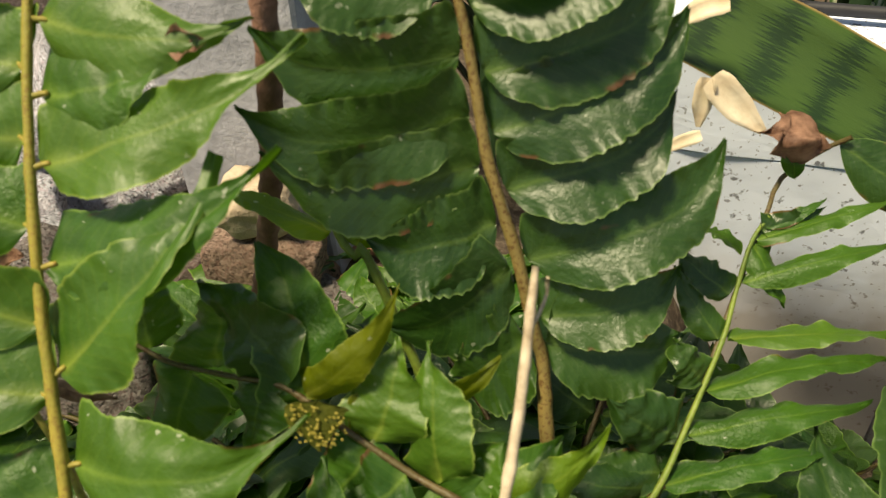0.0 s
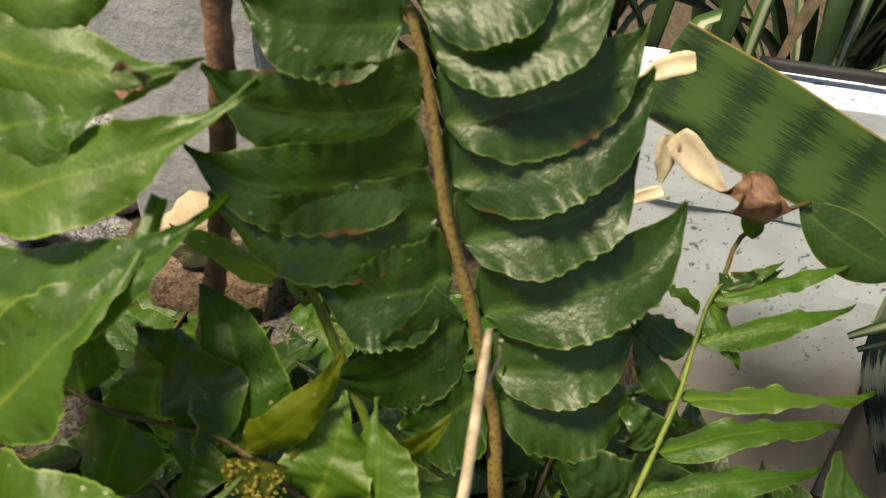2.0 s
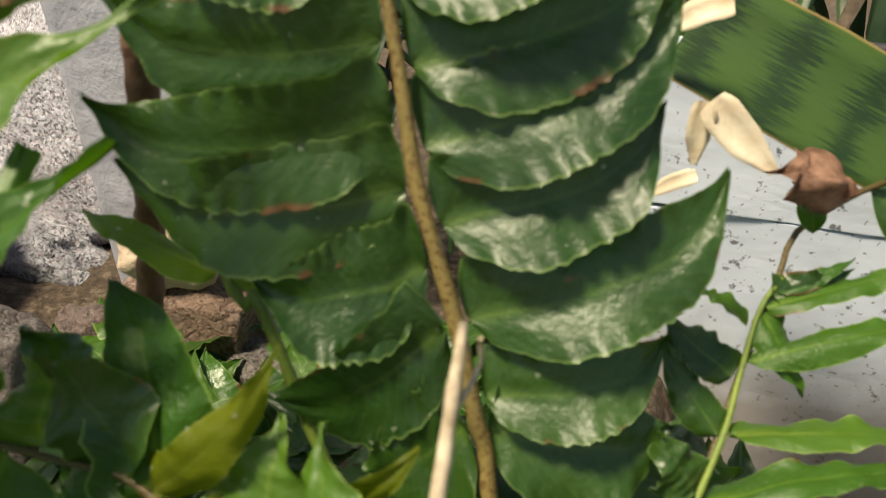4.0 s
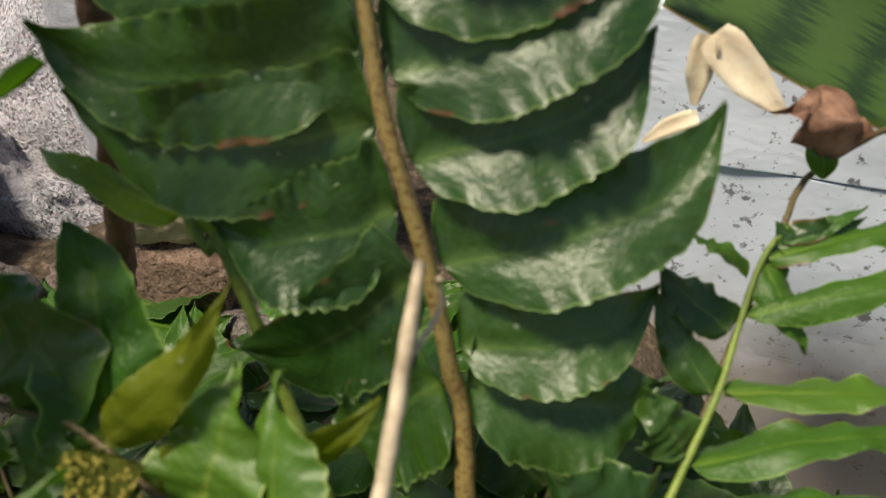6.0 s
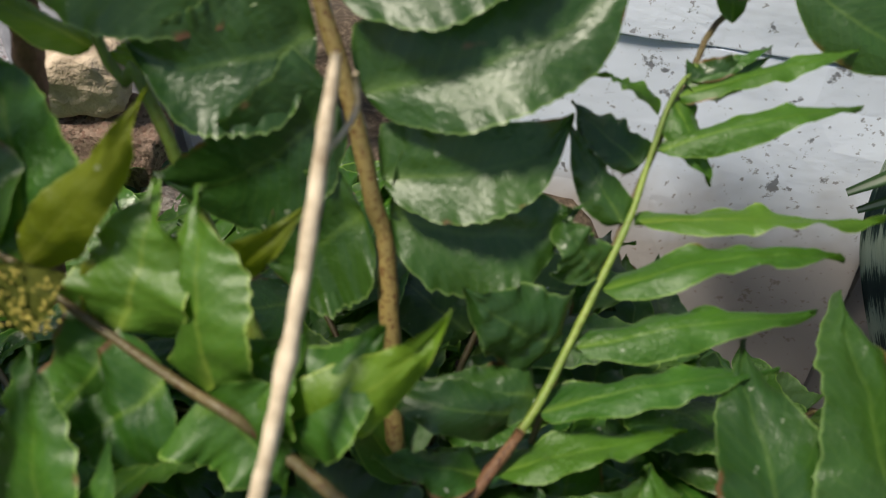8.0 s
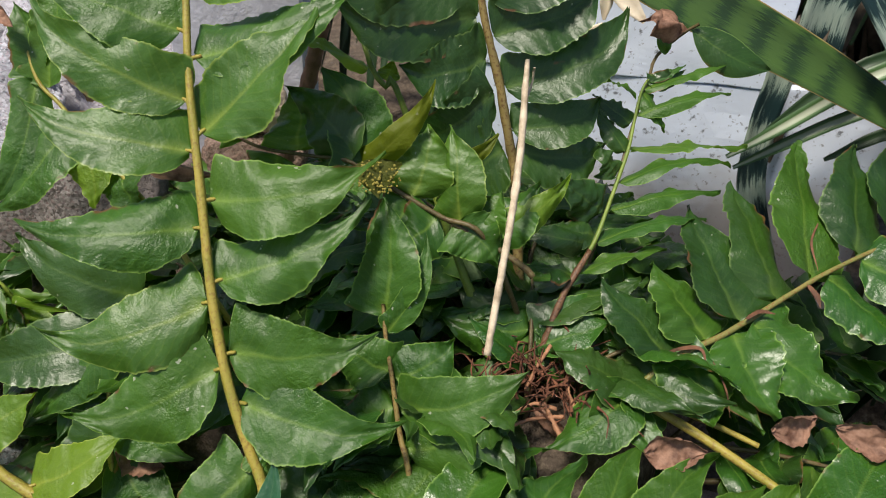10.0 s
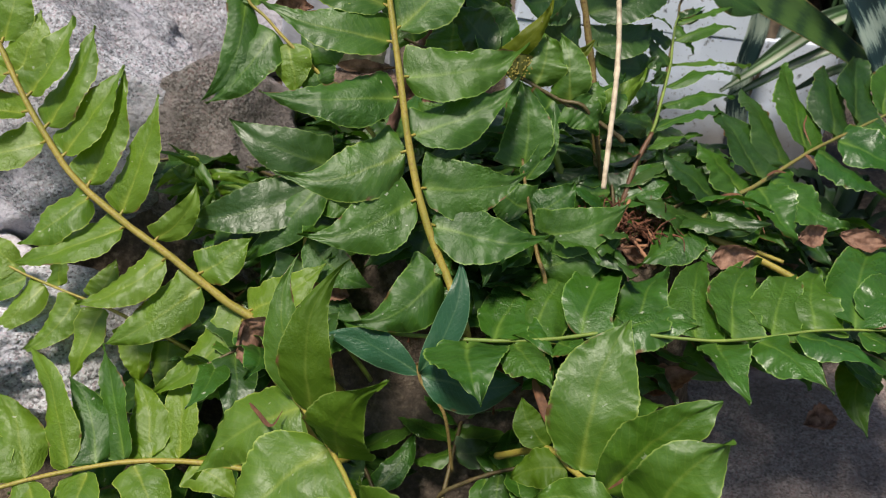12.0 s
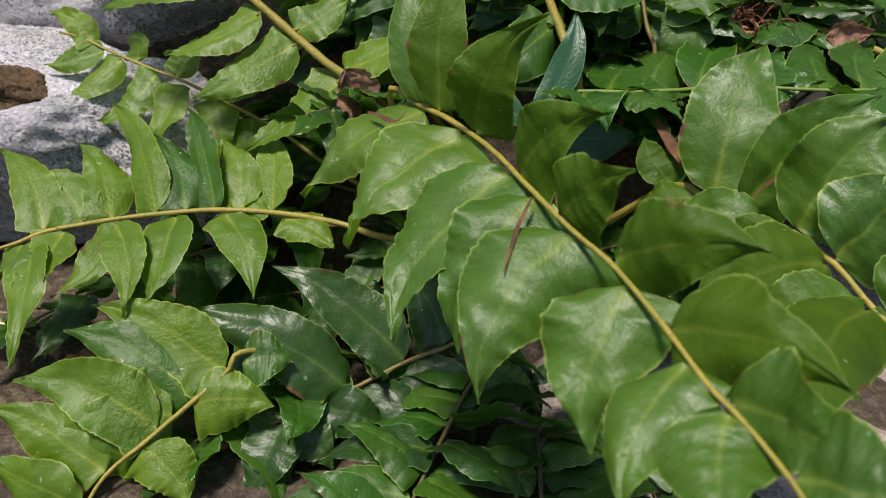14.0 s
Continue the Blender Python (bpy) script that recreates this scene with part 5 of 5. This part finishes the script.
# ---------- sword leaves and strap leaves ----------
def blade_mesh(name, points, width, normal, mat, fold=0.25, taper=(0.15, 1.0, 0.6), n=40, nv=6, seed=0):
    pts, total = spline(points, n)
    rnd = random.Random(seed)
    ph = rnd.uniform(0, 6)
    verts, uvs, faces = [], [], []
    nn = Vector(normal).normalized()
    for i, p in enumerate(pts):
        u = i / n
        d = (pts[min(i + 1, n)] - pts[max(i - 1, 0)]).normalized()
        y = nn.cross(d).normalized()
        z = d.cross(y)
        w = width * 0.5 * float(np.interp(u, [0, 0.12, 0.55, 1], [taper[0], (taper[0] + taper[1]) / 1.7, taper[1], taper[2]]))
        for j in range(nv + 1):
            v = 2 * j / nv - 1
            h = fold * v * v * w + 0.04 * width * math.sin(9 * u + ph) * v
            verts.append(p + y * v * w + z * h)
            uvs.append((u * total / 0.3, 0.5 + 0.5 * v))
    back = len(verts)
    for i in range(n + 1):
        for j in range(nv + 1):
            a = i * (nv + 1) + j
            edge = 0.25 if j in (0, nv) else 1
            verts.append(verts[a] - nn * width * 0.05 * edge)
            uvs.append(uvs[a])
    for i in range(n):
        for j in range(nv):
            a = i * (nv + 1) + j
            faces.append((a, a + nv + 1, a + nv + 2, a + 1))
            faces.append((back + a, back + a + 1, back + a + nv + 2, back + a + nv + 1))
        for j in (0, nv):
            a = i * (nv + 1) + j
            faces.append((a, back + a, back + a + nv + 1, a + nv + 1) if j == 0 else (a + nv + 1, back + a + nv + 1, back + a, a))
    return mesh_from(name, verts, faces, mat, uvs)


for k, (pts, w) in enumerate([
    ([(-0.0655, -0.192, 0.0095), (-0.0700, -0.204, 0.0035), (-0.0713, -0.2083, 0.0015), (-0.0762, -0.2295, -0.0085)], 0.0022),
    ([(-0.1519, -0.0801, -0.001), (-0.145, -0.089, 0.001), (-0.1338, -0.1016, 0.003), (-0.129, -0.0932, 0.0075)], 0.0028),
    ([(0.0204, -0.0366, 0.002), (0.0277, -0.0547, -0.006), (0.0358, -0.0745, -0.015)], 0.007),
    ([(0.0718, -0.118, 0.0115), (0.066, -0.1155, 0.0), (0.0607, -0.1134, -0.0095)], 0.0025),
]):
    scorch(ferns["front"], pts, w, 80 + k)

for k, (pts, w) in enumerate([
    ([(0.1588, 0.1168, 0.0667), (0.1681, 0.1246, 0.0701), (0.1824, 0.128, 0.0707), (0.1855, 0.1189, 0.0657)], 0.0028),
    ([(0.2085, 0.1496, 0.0798), (0.2168, 0.1554, 0.0821), (0.2256, 0.1558, 0.0816)], 0.0031),
    ([(0.246, 0.1766, 0.0908), (0.2508, 0.1708, 0.0874), (0.2523, 0.1645, 0.0841)], 0.0035),
    ([(0.2553, 0.2173, 0.1111), (0.2501, 0.2035, 0.1044), (0.2528, 0.1864, 0.0953)], 0.0015),
    ([(0.1893, 0.1226, 0.0673), (0.1963, 0.1091, 0.0598), (0.1982, 0.0952, 0.0525)], 0.0011),
]):
    scorch(ferns["main"], pts, w, 90 + k)

sword = empty("sword_plant", (0.385, 0.36, -0.01), "banded green sword-leaved plant with a withered leaf tip", "plant")
leaf1 = part("leaf", blade_mesh("leaf", [(0.100, 0.324, 0.242), (0.145, 0.324, 0.222), (0.19, 0.325, 0.201), (0.243, 0.327, 0.179), (0.292, 0.330, 0.157), (0.346, 0.338, 0.130), (0.392, 0.350, 0.104), (0.440, 0.365, 0.070)], 0.047, (-0.1, -0.74, 0.66), SNAKE, 0.3, (0.95, 0.70, 0.22)), sword, "green cross-banded leaf with a tan edge")
for k, (a, b, c, w) in enumerate([((0.114, 0.300, 0.257), (0.105, 0.300, 0.254), (0.093, 0.300, 0.246), 0.009), ((0.111, 0.300, 0.224), (0.11, 0.300, 0.213), (0.11, 0.300, 0.2), 0.0085), ((0.112, 0.300, 0.224), (0.124, 0.300, 0.212), (0.137, 0.300, 0.201), 0.013), ((0.112, 0.300, 0.196), (0.103, 0.300, 0.191), (0.095, 0.300, 0.184), 0.006)]):
    part("withered_tip", blade_mesh("withered_tip", [a, b, c], w, (0, -0.8, 0.5), DRY_PALE, 0.4, (0.8, 1.0, 0.25), 14, 4, k), leaf1, "withered straw-coloured shred")
dark_sword = empty("sword_plant", (0.46, 0.42, 0.0), "dark silver-banded sword-leaved plant", "plant")
for k, (pts, w, n) in enumerate([
    ([(0.249, 0.325, 0.273), (0.269, 0.325, 0.247), (0.298, 0.325, 0.214), (0.328, 0.325, 0.179), (0.366, 0.325, 0.13), (0.401, 0.325, 0.077), (0.434, 0.325, 0.021), (0.454, 0.335, -0.06)], 0.036, (0.1, -0.9, 0.3)),
    ([(0.345, 0.43, 0.238), (0.319, 0.43, 0.232), (0.298, 0.43, 0.212), (0.290, 0.43, 0.175), (0.300, 0.43, 0.10), (0.36, 0.43, 0.0)], 0.040, (-0.1, -0.9, 0.3)),
    ([(0.254, 0.394, 0.175), (0.258, 0.394, 0.140), (0.256, 0.394, 0.100), (0.262, 0.394, 0.04), (0.30, 0.40, -0.05)], 0.024, (0.0, -0.9, 0.3)),
    ([(0.50, 0.50, 0.36), (0.49, 0.49, 0.24), (0.475, 0.47, 0.12), (0.47, 0.44, 0.02)], 0.034, (0.1, -0.9, 0.2)),
]):
    part("leaf", blade_mesh("leaf", pts, w, n, SNAKE_DARK, 0.35, (0.5, 1.0, 0.9), seed=2 + k), dark_sword)

strap_plant = empty("strap_plant", (0.50, 0.45, 0.02), "arching plant with white-edged green strap leaves", "plant")
for k, (pts, w, mat) in enumerate([
    ([(0.230, 0.372, 0.078), (0.264, 0.372, 0.107), (0.292, 0.372, 0.133), (0.324, 0.372, 0.160), (0.370, 0.39, 0.165), (0.44, 0.43, 0.12), (0.50, 0.47, 0.03)], 0.015, STRAP),
    ([(0.238, 0.374, 0.068), (0.276, 0.374, 0.096), (0.309, 0.374, 0.119), (0.345, 0.376, 0.134), (0.42, 0.42, 0.11), (0.49, 0.45, 0.02)], 0.013, STRAP),
    ([(0.252, 0.385, 0.090), (0.276, 0.385, 0.120), (0.295, 0.385, 0.142), (0.33, 0.39, 0.165), (0.40, 0.42, 0.16), (0.49, 0.45, 0.02)], 0.012, STRAP_GREEN),
    ([(0.401, 0.35, 0.168), (0.390, 0.35, 0.205), (0.384, 0.35, 0.247), (0.385, 0.37, 0.285), (0.42, 0.42, 0.27), (0.50, 0.45, 0.10)], 0.016, STRAP),
    ([(0.205, 0.44, 0.204), (0.239, 0.44, 0.222), (0.273, 0.44, 0.228), (0.32, 0.44, 0.222), (0.40, 0.45, 0.17), (0.50, 0.47, 0.05)], 0.014, STRAP),
    ([(0.435, 0.20, 0.0), (0.465, 0.23, 0.035), (0.50, 0.29, 0.06), (0.53, 0.38, 0.04)], 0.020, STRAP),
] + [
    ([(0.43, 0.22, -0.05), (0.46, 0.25, 0.0), (0.49, 0.30, 0.03), (0.52, 0.40, 0.01)], 0.014, STRAP),
    ([(0.345, 0.40, 0.262), (0.371, 0.40, 0.218), (0.410, 0.40, 0.181), (0.462, 0.40, 0.131), (0.50, 0.43, 0.04)], 0.017, TWIG),
    ([(0.398, 0.33, 0.060), (0.411, 0.33, 0.095), (0.430, 0.34, 0.128), (0.48, 0.39, 0.12), (0.51, 0.45, 0.04)], 0.012, TWIG),
    ([(0.30, 0.36, 0.09), (0.35, 0.37, 0.115), (0.41, 0.39, 0.10), (0.49, 0.45, 0.02)], 0.013, STRAP_GREEN),
    ([(0.36, 0.46, 0.26), (0.395, 0.46, 0.19), (0.43, 0.46, 0.13), (0.48, 0.46, 0.03)], 0.016, STRAP_GREEN),
    ([(0.42, 0.44, 0.27), (0.435, 0.44, 0.20), (0.455, 0.44, 0.12), (0.49, 0.45, 0.02)], 0.018, STRAP_GREEN),
]):
    part("leaf", blade_mesh("leaf", pts, w, (-0.1, -0.8, 0.6), mat, 0.5, (0.25, 1.0, 0.8), 30, 4, k), strap_plant, "" if mat != TWIG else "dry grey-brown strap leaf")


def strap_clump(place, count, seed, spread, height, label, mats=(STRAP, STRAP_GREEN, STRAP_GREEN)):
    plant = empty("strap_plant", place, label, "plant", "strap-leaved plants behind")
    rnd = random.Random(seed)
    for k in range(count):
        a = rnd.uniform(0, 6.283)
        out = Vector((math.cos(a), math.sin(a), 0)) * spread * rnd.uniform(0.5, 1.1)
        h = height * rnd.uniform(0.6, 1.1)
        p = Vector(place)
        pts = [p + out + Vector((0, 0, h * rnd.uniform(0.1, 0.6))), p + out * 0.75 + Vector((0, 0, h * 0.95)), p + out * 0.35 + Vector((0, 0, h * 0.75)), p]
        part("leaf", blade_mesh("leaf", pts, rnd.uniform(0.010, 0.02), (out.x * -0.3, out.y * -0.3 - 0.1, 1), rnd.choice(mats), 0.5, (0.15, 1.0, 0.7), 16, 2, k), plant)


strap_clump((0.46, 0.27, -0.17), 14, 6, 0.09, 0.20, "dark strap-leaved plant below the sword leaves", (STRAP_GREEN,))
strap_clump((0.35, 0.285, -0.13), 16, 11, 0.085, 0.15, "dark strap-leaved plant under the spreading frond", (STRAP_GREEN,))
strap_clump((-0.03, 0.52, 0.02), 18, 7, 0.14, 0.20, "dark strap-leaved plant behind the fern", (STRAP_GREEN,))
# clumps crowded here, very dark in colour, to give the deep shade behind
strap_clump((0.40, 0.58, 0.02), 34, 8, 0.22, 0.30, "dark crowded strap-leaved plant behind the slab", (STRAP_GREEN, STRAP_GREEN, STRAP_GREEN, STRAP_GREEN, TWIG))
strap_clump((0.62, 0.50, 0.0), 34, 9, 0.22, 0.30, "dark crowded strap-leaved plant beside the pot", (STRAP_GREEN,))
strap_clump((0.22, 0.66, 0.02), 30, 10, 0.22, 0.24, "dark crowded strap-leaved plant behind the white slab", (STRAP_GREEN, STRAP_GREEN, STRAP))
strap_clump((0.55, 0.62, 0.02), 46, 1, 0.30, 0.40, "dense dark strap-leaved plant", (STRAP_GREEN, STRAP_GREEN, STRAP_GREEN, STRAP_GREEN, TWIG))
strap_clump((0.42, 0.52, 0.0), 44, 12, 0.16, 0.34, "dense dark strap-leaved plant with dead leaves", (STRAP_GREEN, STRAP_GREEN, STRAP_GREEN, STRAP_GREEN, TWIG))
strap_clump((0.28, 0.72, 0.02), 24, 2, 0.28, 0.36, "green strap-leaved plant behind the white slab")
strap_clump((0.75, 0.40, 0.0), 26, 3, 0.32, 0.40, "dense strap-leaved plant beside the sword leaves", (STRAP_GREEN, STRAP_GREEN, STRAP_GREEN, STRAP))
strap_clump((0.02, 0.95, 0.02), 22, 4, 0.30, 0.34, "green strap-leaved plant at the back of the bed")
strap_clump((0.55, 0.95, 0.02), 24, 5, 0.34, 0.45, "dark strap-leaved plant at the back of the bed")


def pot():
    prof = [(0.0, 0.0), (0.075, 0.0), (0.085, 0.06), (0.096, 0.12), (0.104, 0.122), (0.104, 0.140), (0.094, 0.140), (0.088, 0.10), (0.0, 0.09)]
    n = 40
    verts = [(r * math.cos(2 * math.pi * k / n), r * math.sin(2 * math.pi * k / n), z) for r, z in prof for k in range(n)]
    faces = [(i * n + k, i * n + (k + 1) % n, (i + 1) * n + (k + 1) % n, (i + 1) * n + k) for i in range(len(prof) - 1) for k in range(n)]
    ob = new("flower_pot", mesh_from("flower_pot", verts, faces, POT_RED))
    ob.location = (0.545, 0.22, -0.19)
    return tagged(ob, "dark red glazed flower pot", "pot")


pot()


# ---------- the little plant with a withered brown leaf ----------
def crumple(me, width, seed, much):
    """Dent a leaf all over, as it does when it dries."""
    for v in me.vertices:
        q = v.co / width
        v.co += Vector((noise.noise(q * 2.2 + Vector((seed, 0, 0))), noise.noise(q * 2.2 + Vector((0, seed, 0))), 1.6 * noise.noise(q * 2.6 + Vector((0, 0, seed))))) * width * much


def twig_plant():
    plant = empty("twig_plant", (0.15, 0.285, 0.02), "thin-stemmed plant with a shrivelled brown leaf", "plant")
    rnd = random.Random(8)
    pts, _ = spline([(0.172, 0.300, 0.203), (0.164, 0.300, 0.197), (0.149, 0.300, 0.179), (0.1440, 0.2790, 0.1705), (0.1360, 0.2490, 0.1480), (0.1290, 0.2170, 0.1230), (0.1220, 0.1980, 0.0980), (0.11, 0.17, 0.02)], 30)
    v, f = tube(pts, [0.0011] * 31, 8, 0.1, 8)
    part("stem", mesh_from("stem", v, f, STEM_DARK), plant)
    for base, tip, w, mat, curl, label in [
        ((0.161, 0.298, 0.196), (0.134, 0.295, 0.2035), 0.021, DRY, 2.6, "shrivelled brown leaf"),
        ((0.154, 0.298, 0.181), (0.143, 0.299, 0.199), 0.010, LEAF, 1.6, "green lower half of the brown leaf"),
        ((0.168, 0.302, 0.199), (0.226, 0.304, 0.176), 0.026, LEAF_DARK, 0.8, ""),
    ]:
        b, t = Vector(base), Vector(tip)
        ex = (t - b).normalized()
        ez = Vector((0.1, -0.85, 0.5))
        ez = (ez - ex * ez.dot(ex)).normalized()
        m = Matrix((ex, ez.cross(ex), ez)).transposed().to_4x4()
        m.translation = b
        me = pinna_mesh((t - b).length, w, 1, rnd, mat, 20, 8, curl, True)
        if mat is DRY:
            crumple(me, w, 4, 0.22)
        part("leaf", me, plant, label, m)


twig_plant()


# ---------- the dry stalk ----------
def stalk():
    top, low = Vector((0.0664, 0.1715, 0.2126)), Vector((0.0653, 0.0821, 0.0955))
    mid = top.lerp(low, 0.45) + Vector((0.003, 0.0, 0.002))
    pts, _ = spline([top, mid, low, low + (low - top) * 0.06], 40)
    v, f = tube(pts, [0.0012 + 0.0008 * min(1, i / 4) + (0.0004 if i in (17, 18) else 0) for i in range(41)], 8, 0.12, 9)
    ob = empty("dry_stalk", low, "straw-coloured dry stalk with a split end", "stalk")
    part("stem", mesh_from("stem", v, f, STRAW), ob)
    sp, _ = spline([top + Vector((0.004, 0.0, -0.004)), top + Vector((0.0035, 0.0005, -0.014)), top.lerp(low, 0.16) + Vector((0.001, 0, 0))], 10)
    v, f = tube(sp, [0.0007] * 11, 6, 0.1, 10)
    part("splinter", mesh_from("splinter", v, f, STRAW), ob)


stalk()


# ---------- fallen leaves, crown fibres ----------
def dry_leaf(place, length, width, turn, seed, mat=DRY, label="curled brown fallen leaf", roll=1.6):
    """A thin dead leaf: torn edge, rolled sides, sharp creases."""
    rnd = random.Random(seed)
    nu, nv = 34, 18
    off = Vector((seed * 1.7, seed * 0.9, 0))
    lean, bow = rnd.uniform(-0.5, 0.5), rnd.uniform(-0.5, 0.9)
    verts, uvs, faces = [], [], []
    for i in range(nu + 1):
        u = i / nu
        w = width * 0.5 * float(np.interp(u, PROFILE_U, PLAIN_W)) + width * 0.03
        turned = roll * (0.5 + 0.9 * u) * (1 + 0.5 * noise.noise(off + Vector((3 * u, 0, 5))))
        for j in range(nv + 1):
            v = 2 * j / nv - 1
            torn = 1 + 0.22 * noise.noise(off + Vector((u * 9, v, 1))) + 0.12 * noise.noise(off + Vector((u * 26, v, 2)))
            a = v * turned + lean * u
            r = w * torn / max(abs(turned), 0.3)
            q = off + Vector((u * 2.6, v * 1.3, 0))
            fold = 0.10 * abs(noise.noise(q * 1.3)) + 0.06 * abs(noise.noise(q * 2.9)) + 0.02 * noise.noise(q * 7)
            x = u * length * (1 - 0.12 * abs(bow) * u)
            verts.append((x, r * math.sin(a), r * (1 - math.cos(a)) + bow * length * 0.5 * u * u + width * fold * 1.6))
            uvs.append((u, 0.5 + 0.5 * v))
    for i in range(nu):
        for j in range(nv):
            a = i * (nv + 1) + j
            faces.append((a, a + nv + 1, a + nv + 2, a + 1))
    ob = new("dry_leaf", mesh_from("dry_leaf", verts, faces, mat, uvs))
    ob.matrix_basis = pose(*place, *turn)
    return tagged(ob, label, "leaf", "fallen leaves")


for k, (p, l, w, r, mat, label) in enumerate([
    ((-0.190, 0.165, 0.174), 0.030, 0.026, (60, 10, 20), DRY, "curled brown leaf caught among fronds"),
    ((-0.058, 0.174, 0.279), 0.014, 0.014, (70, 0, 10), DRY, "shrivelled brown tip on a leaflet"),
    ((0.214, 0.080, 0.062), 0.026, 0.022, (70, -20, 10), DRY, "folded dry reddish leaf in the fern"),
    ((0.246, 0.085, 0.066), 0.038, 0.020, (65, 5, -5), DRY, "curled dry leaf resting on a frond"),
    ((0.296, 0.048, 0.018), 0.036, 0.022, (60, -10, 5), DRY_YELLOW, "yellow and brown dying leaf"),
    ((-0.180, 0.004, -0.004), 0.045, 0.036, (60, 60, 20), DRY, "dull brown dead leaf under the frond"),
    ((0.03, -0.03, -0.06), 0.055, 0.04, (30, 10, 10), DRY, "brown dead leaf under the low frond"),
    ((0.112, 0.045, -0.058), 0.05, 0.034, (55, -10, 10), DRY, "brown dead leaf under the low frond"),
    ((0.316, 0.046, 0.022), 0.034, 0.026, (65, 10, -10), DRY, "curled brown leaf at a frond's end"),
    ((0.045, -0.045, -0.005), 0.035, 0.016, (60, 40, 120), DRY, "shrivelled brown leaflet on a frond"),
    ((-0.40, -0.10, -0.19), 0.05, 0.035, (12, 5, 80), DRY_PALE, "pale tan fallen leaf on the soil"),
    ((-0.33, -0.13, -0.195), 0.06, 0.045, (10, 0, 50), DRY, "reddish fallen leaf on the soil"),
] + [
    ((-0.30, -0.17, -0.19), 0.05, 0.04, (15, 10, 150), DRY, "reddish fallen leaf on the soil"),
    ((0.152, 0.070, 0.043), 0.032, 0.026, (55, 0, 20), DRY, "crumpled dry leaf by the stalk"),
    ((0.30, 0.12, -0.15), 0.045, 0.03, (20, 0, 20), DRY, "dark dead leaf on the flat stone"),
    ((-0.228, 0.158, 0.218), 0.020, 0.012, (80, 30, 0), DRY, "rusty shrivelled leaf tip on a frond"),
    ((-0.135, 0.125, 0.146), 0.045, 0.014, (80, 0, 10), DRY, "reddish dead stalk end behind the frond"),
    ((0.125, 0.105, 0.030), 0.034, 0.024, (50, 10, 15), DRY, "crumpled brown leaf on the fern's crown"),
    ((0.095, 0.110, 0.028), 0.030, 0.014, (60, 30, -30), DRY, "dead brown leaflet on the fern's crown"),
    ((0.24, 0.16, -0.02), 0.03, 0.02, (20, 0, 20), DRY, "dark dead leaf below the fern"),
    ((-0.140, 0.050, 0.002), 0.030, 0.024, (65, 20, 10), DRY, "brown dead leaflet among the stalks"),
    ((-0.18, 0.36, 0.03), 0.05, 0.03, (10, 0, 40), DRY_YELLOW, "yellow-green fallen leaf on the soil"),
    ((-0.22, 0.40, 0.03), 0.06, 0.04, (10, 0, 100), DRY_PALE, "pale dry leaf on the soil"),
    ((-0.13, 0.37, 0.03), 0.06, 0.04, (10, 0, 10), DRY, "brown fallen leaf on the soil"),
]):
    dry_leaf(p, l, w, r, 40 + k, mat, label, 0.7 if label.startswith("dull") else 1.6)


def fibres(place, count, seed, spread, label):
    rnd = random.Random(seed)
    verts, faces = [], []
    for k in range(count):
        a = Vector(place) + Vector((rnd.gauss(0, spread), rnd.gauss(0, spread * 0.7), rnd.uniform(-0.005, 0.012)))
        d = Vector((rnd.uniform(-1, 1), rnd.uniform(-1, 1), rnd.uniform(-0.1, 0.7))).normalized() * rnd.uniform(0.008, 0.026)
        b = a + d * 0.5 + Vector((rnd.uniform(-1, 1), rnd.uniform(-1, 1), rnd.uniform(0, 1))) * 0.004
        pts, _ = spline([a, b, a + d], 6)
        v, f = tube(pts, [rnd.uniform(0.0004, 0.0013) * (1 - 0.1 * i) for i in range(7)], 5, 0.2, k)
        faces += [tuple(i + len(verts) for i in q) for q in f]
        verts += v
    ob = new("crown_fibres", mesh_from("crown_fibres", verts, faces, FIBRE))
    return tagged(ob, label, "fibres", kind="stuff")


fibres((0.105, 0.122, 0.037), 230, 1, 0.022, "reddish-brown scaly fibres of the fern's crown")
fibres((0.0, 0.05, -0.06), 120, 2, 0.028, "brown fibres of the fern's crown")


# ---------- a crozier ----------
def crozier():
    ob = empty("fern_crozier", (-0.235, 0.115, 0.0), "pale green fern shoot still curled at its end", "fern shoot")
    pts = [Vector((-0.225, 0.112, 0.0)), Vector((-0.228, 0.112, 0.03)), Vector((-0.234, 0.112, 0.055))]
    c = Vector((-0.245, 0.112, 0.062))
    for k in range(14):
        a = k * 0.62
        r = 0.006 * (1 - k / 16)
        pts.append(c + Vector((math.cos(a) * r, -0.0006 * k, math.sin(a) * r)))
    sp, _ = spline(pts, 70)
    v, f = tube(sp, [0.0022 - 0.0014 * i / 70 for i in range(71)], 8, 0.1, 12)
    part("stem", mesh_from("stem", v, f, LEAF_YOUNG_SUNLIT), ob)
    rnd = random.Random(12)
    for k in range(26):
        base = sp[4 + 2 * k]
        d = Vector((rnd.uniform(-1, 1), rnd.uniform(-0.8, 0.1), rnd.uniform(-0.7, 0.8))).normalized()
        n = Vector((0, -1, 0.3))
        ez = (n - d * n.dot(d)).normalized()
        m = Matrix((d, ez.cross(d), ez)).transposed().to_4x4()
        m.translation = base
        part("leaf", pinna_mesh(rnd.uniform(0.020, 0.042), rnd.uniform(0.005, 0.010), rnd.choice((-1, 1)), rnd, rnd.choice((LEAF_MID, LEAF_MID, LEAF_YOUNG_SUNLIT)), 16, 4, 3.0, True), ob, "", m)


crozier()
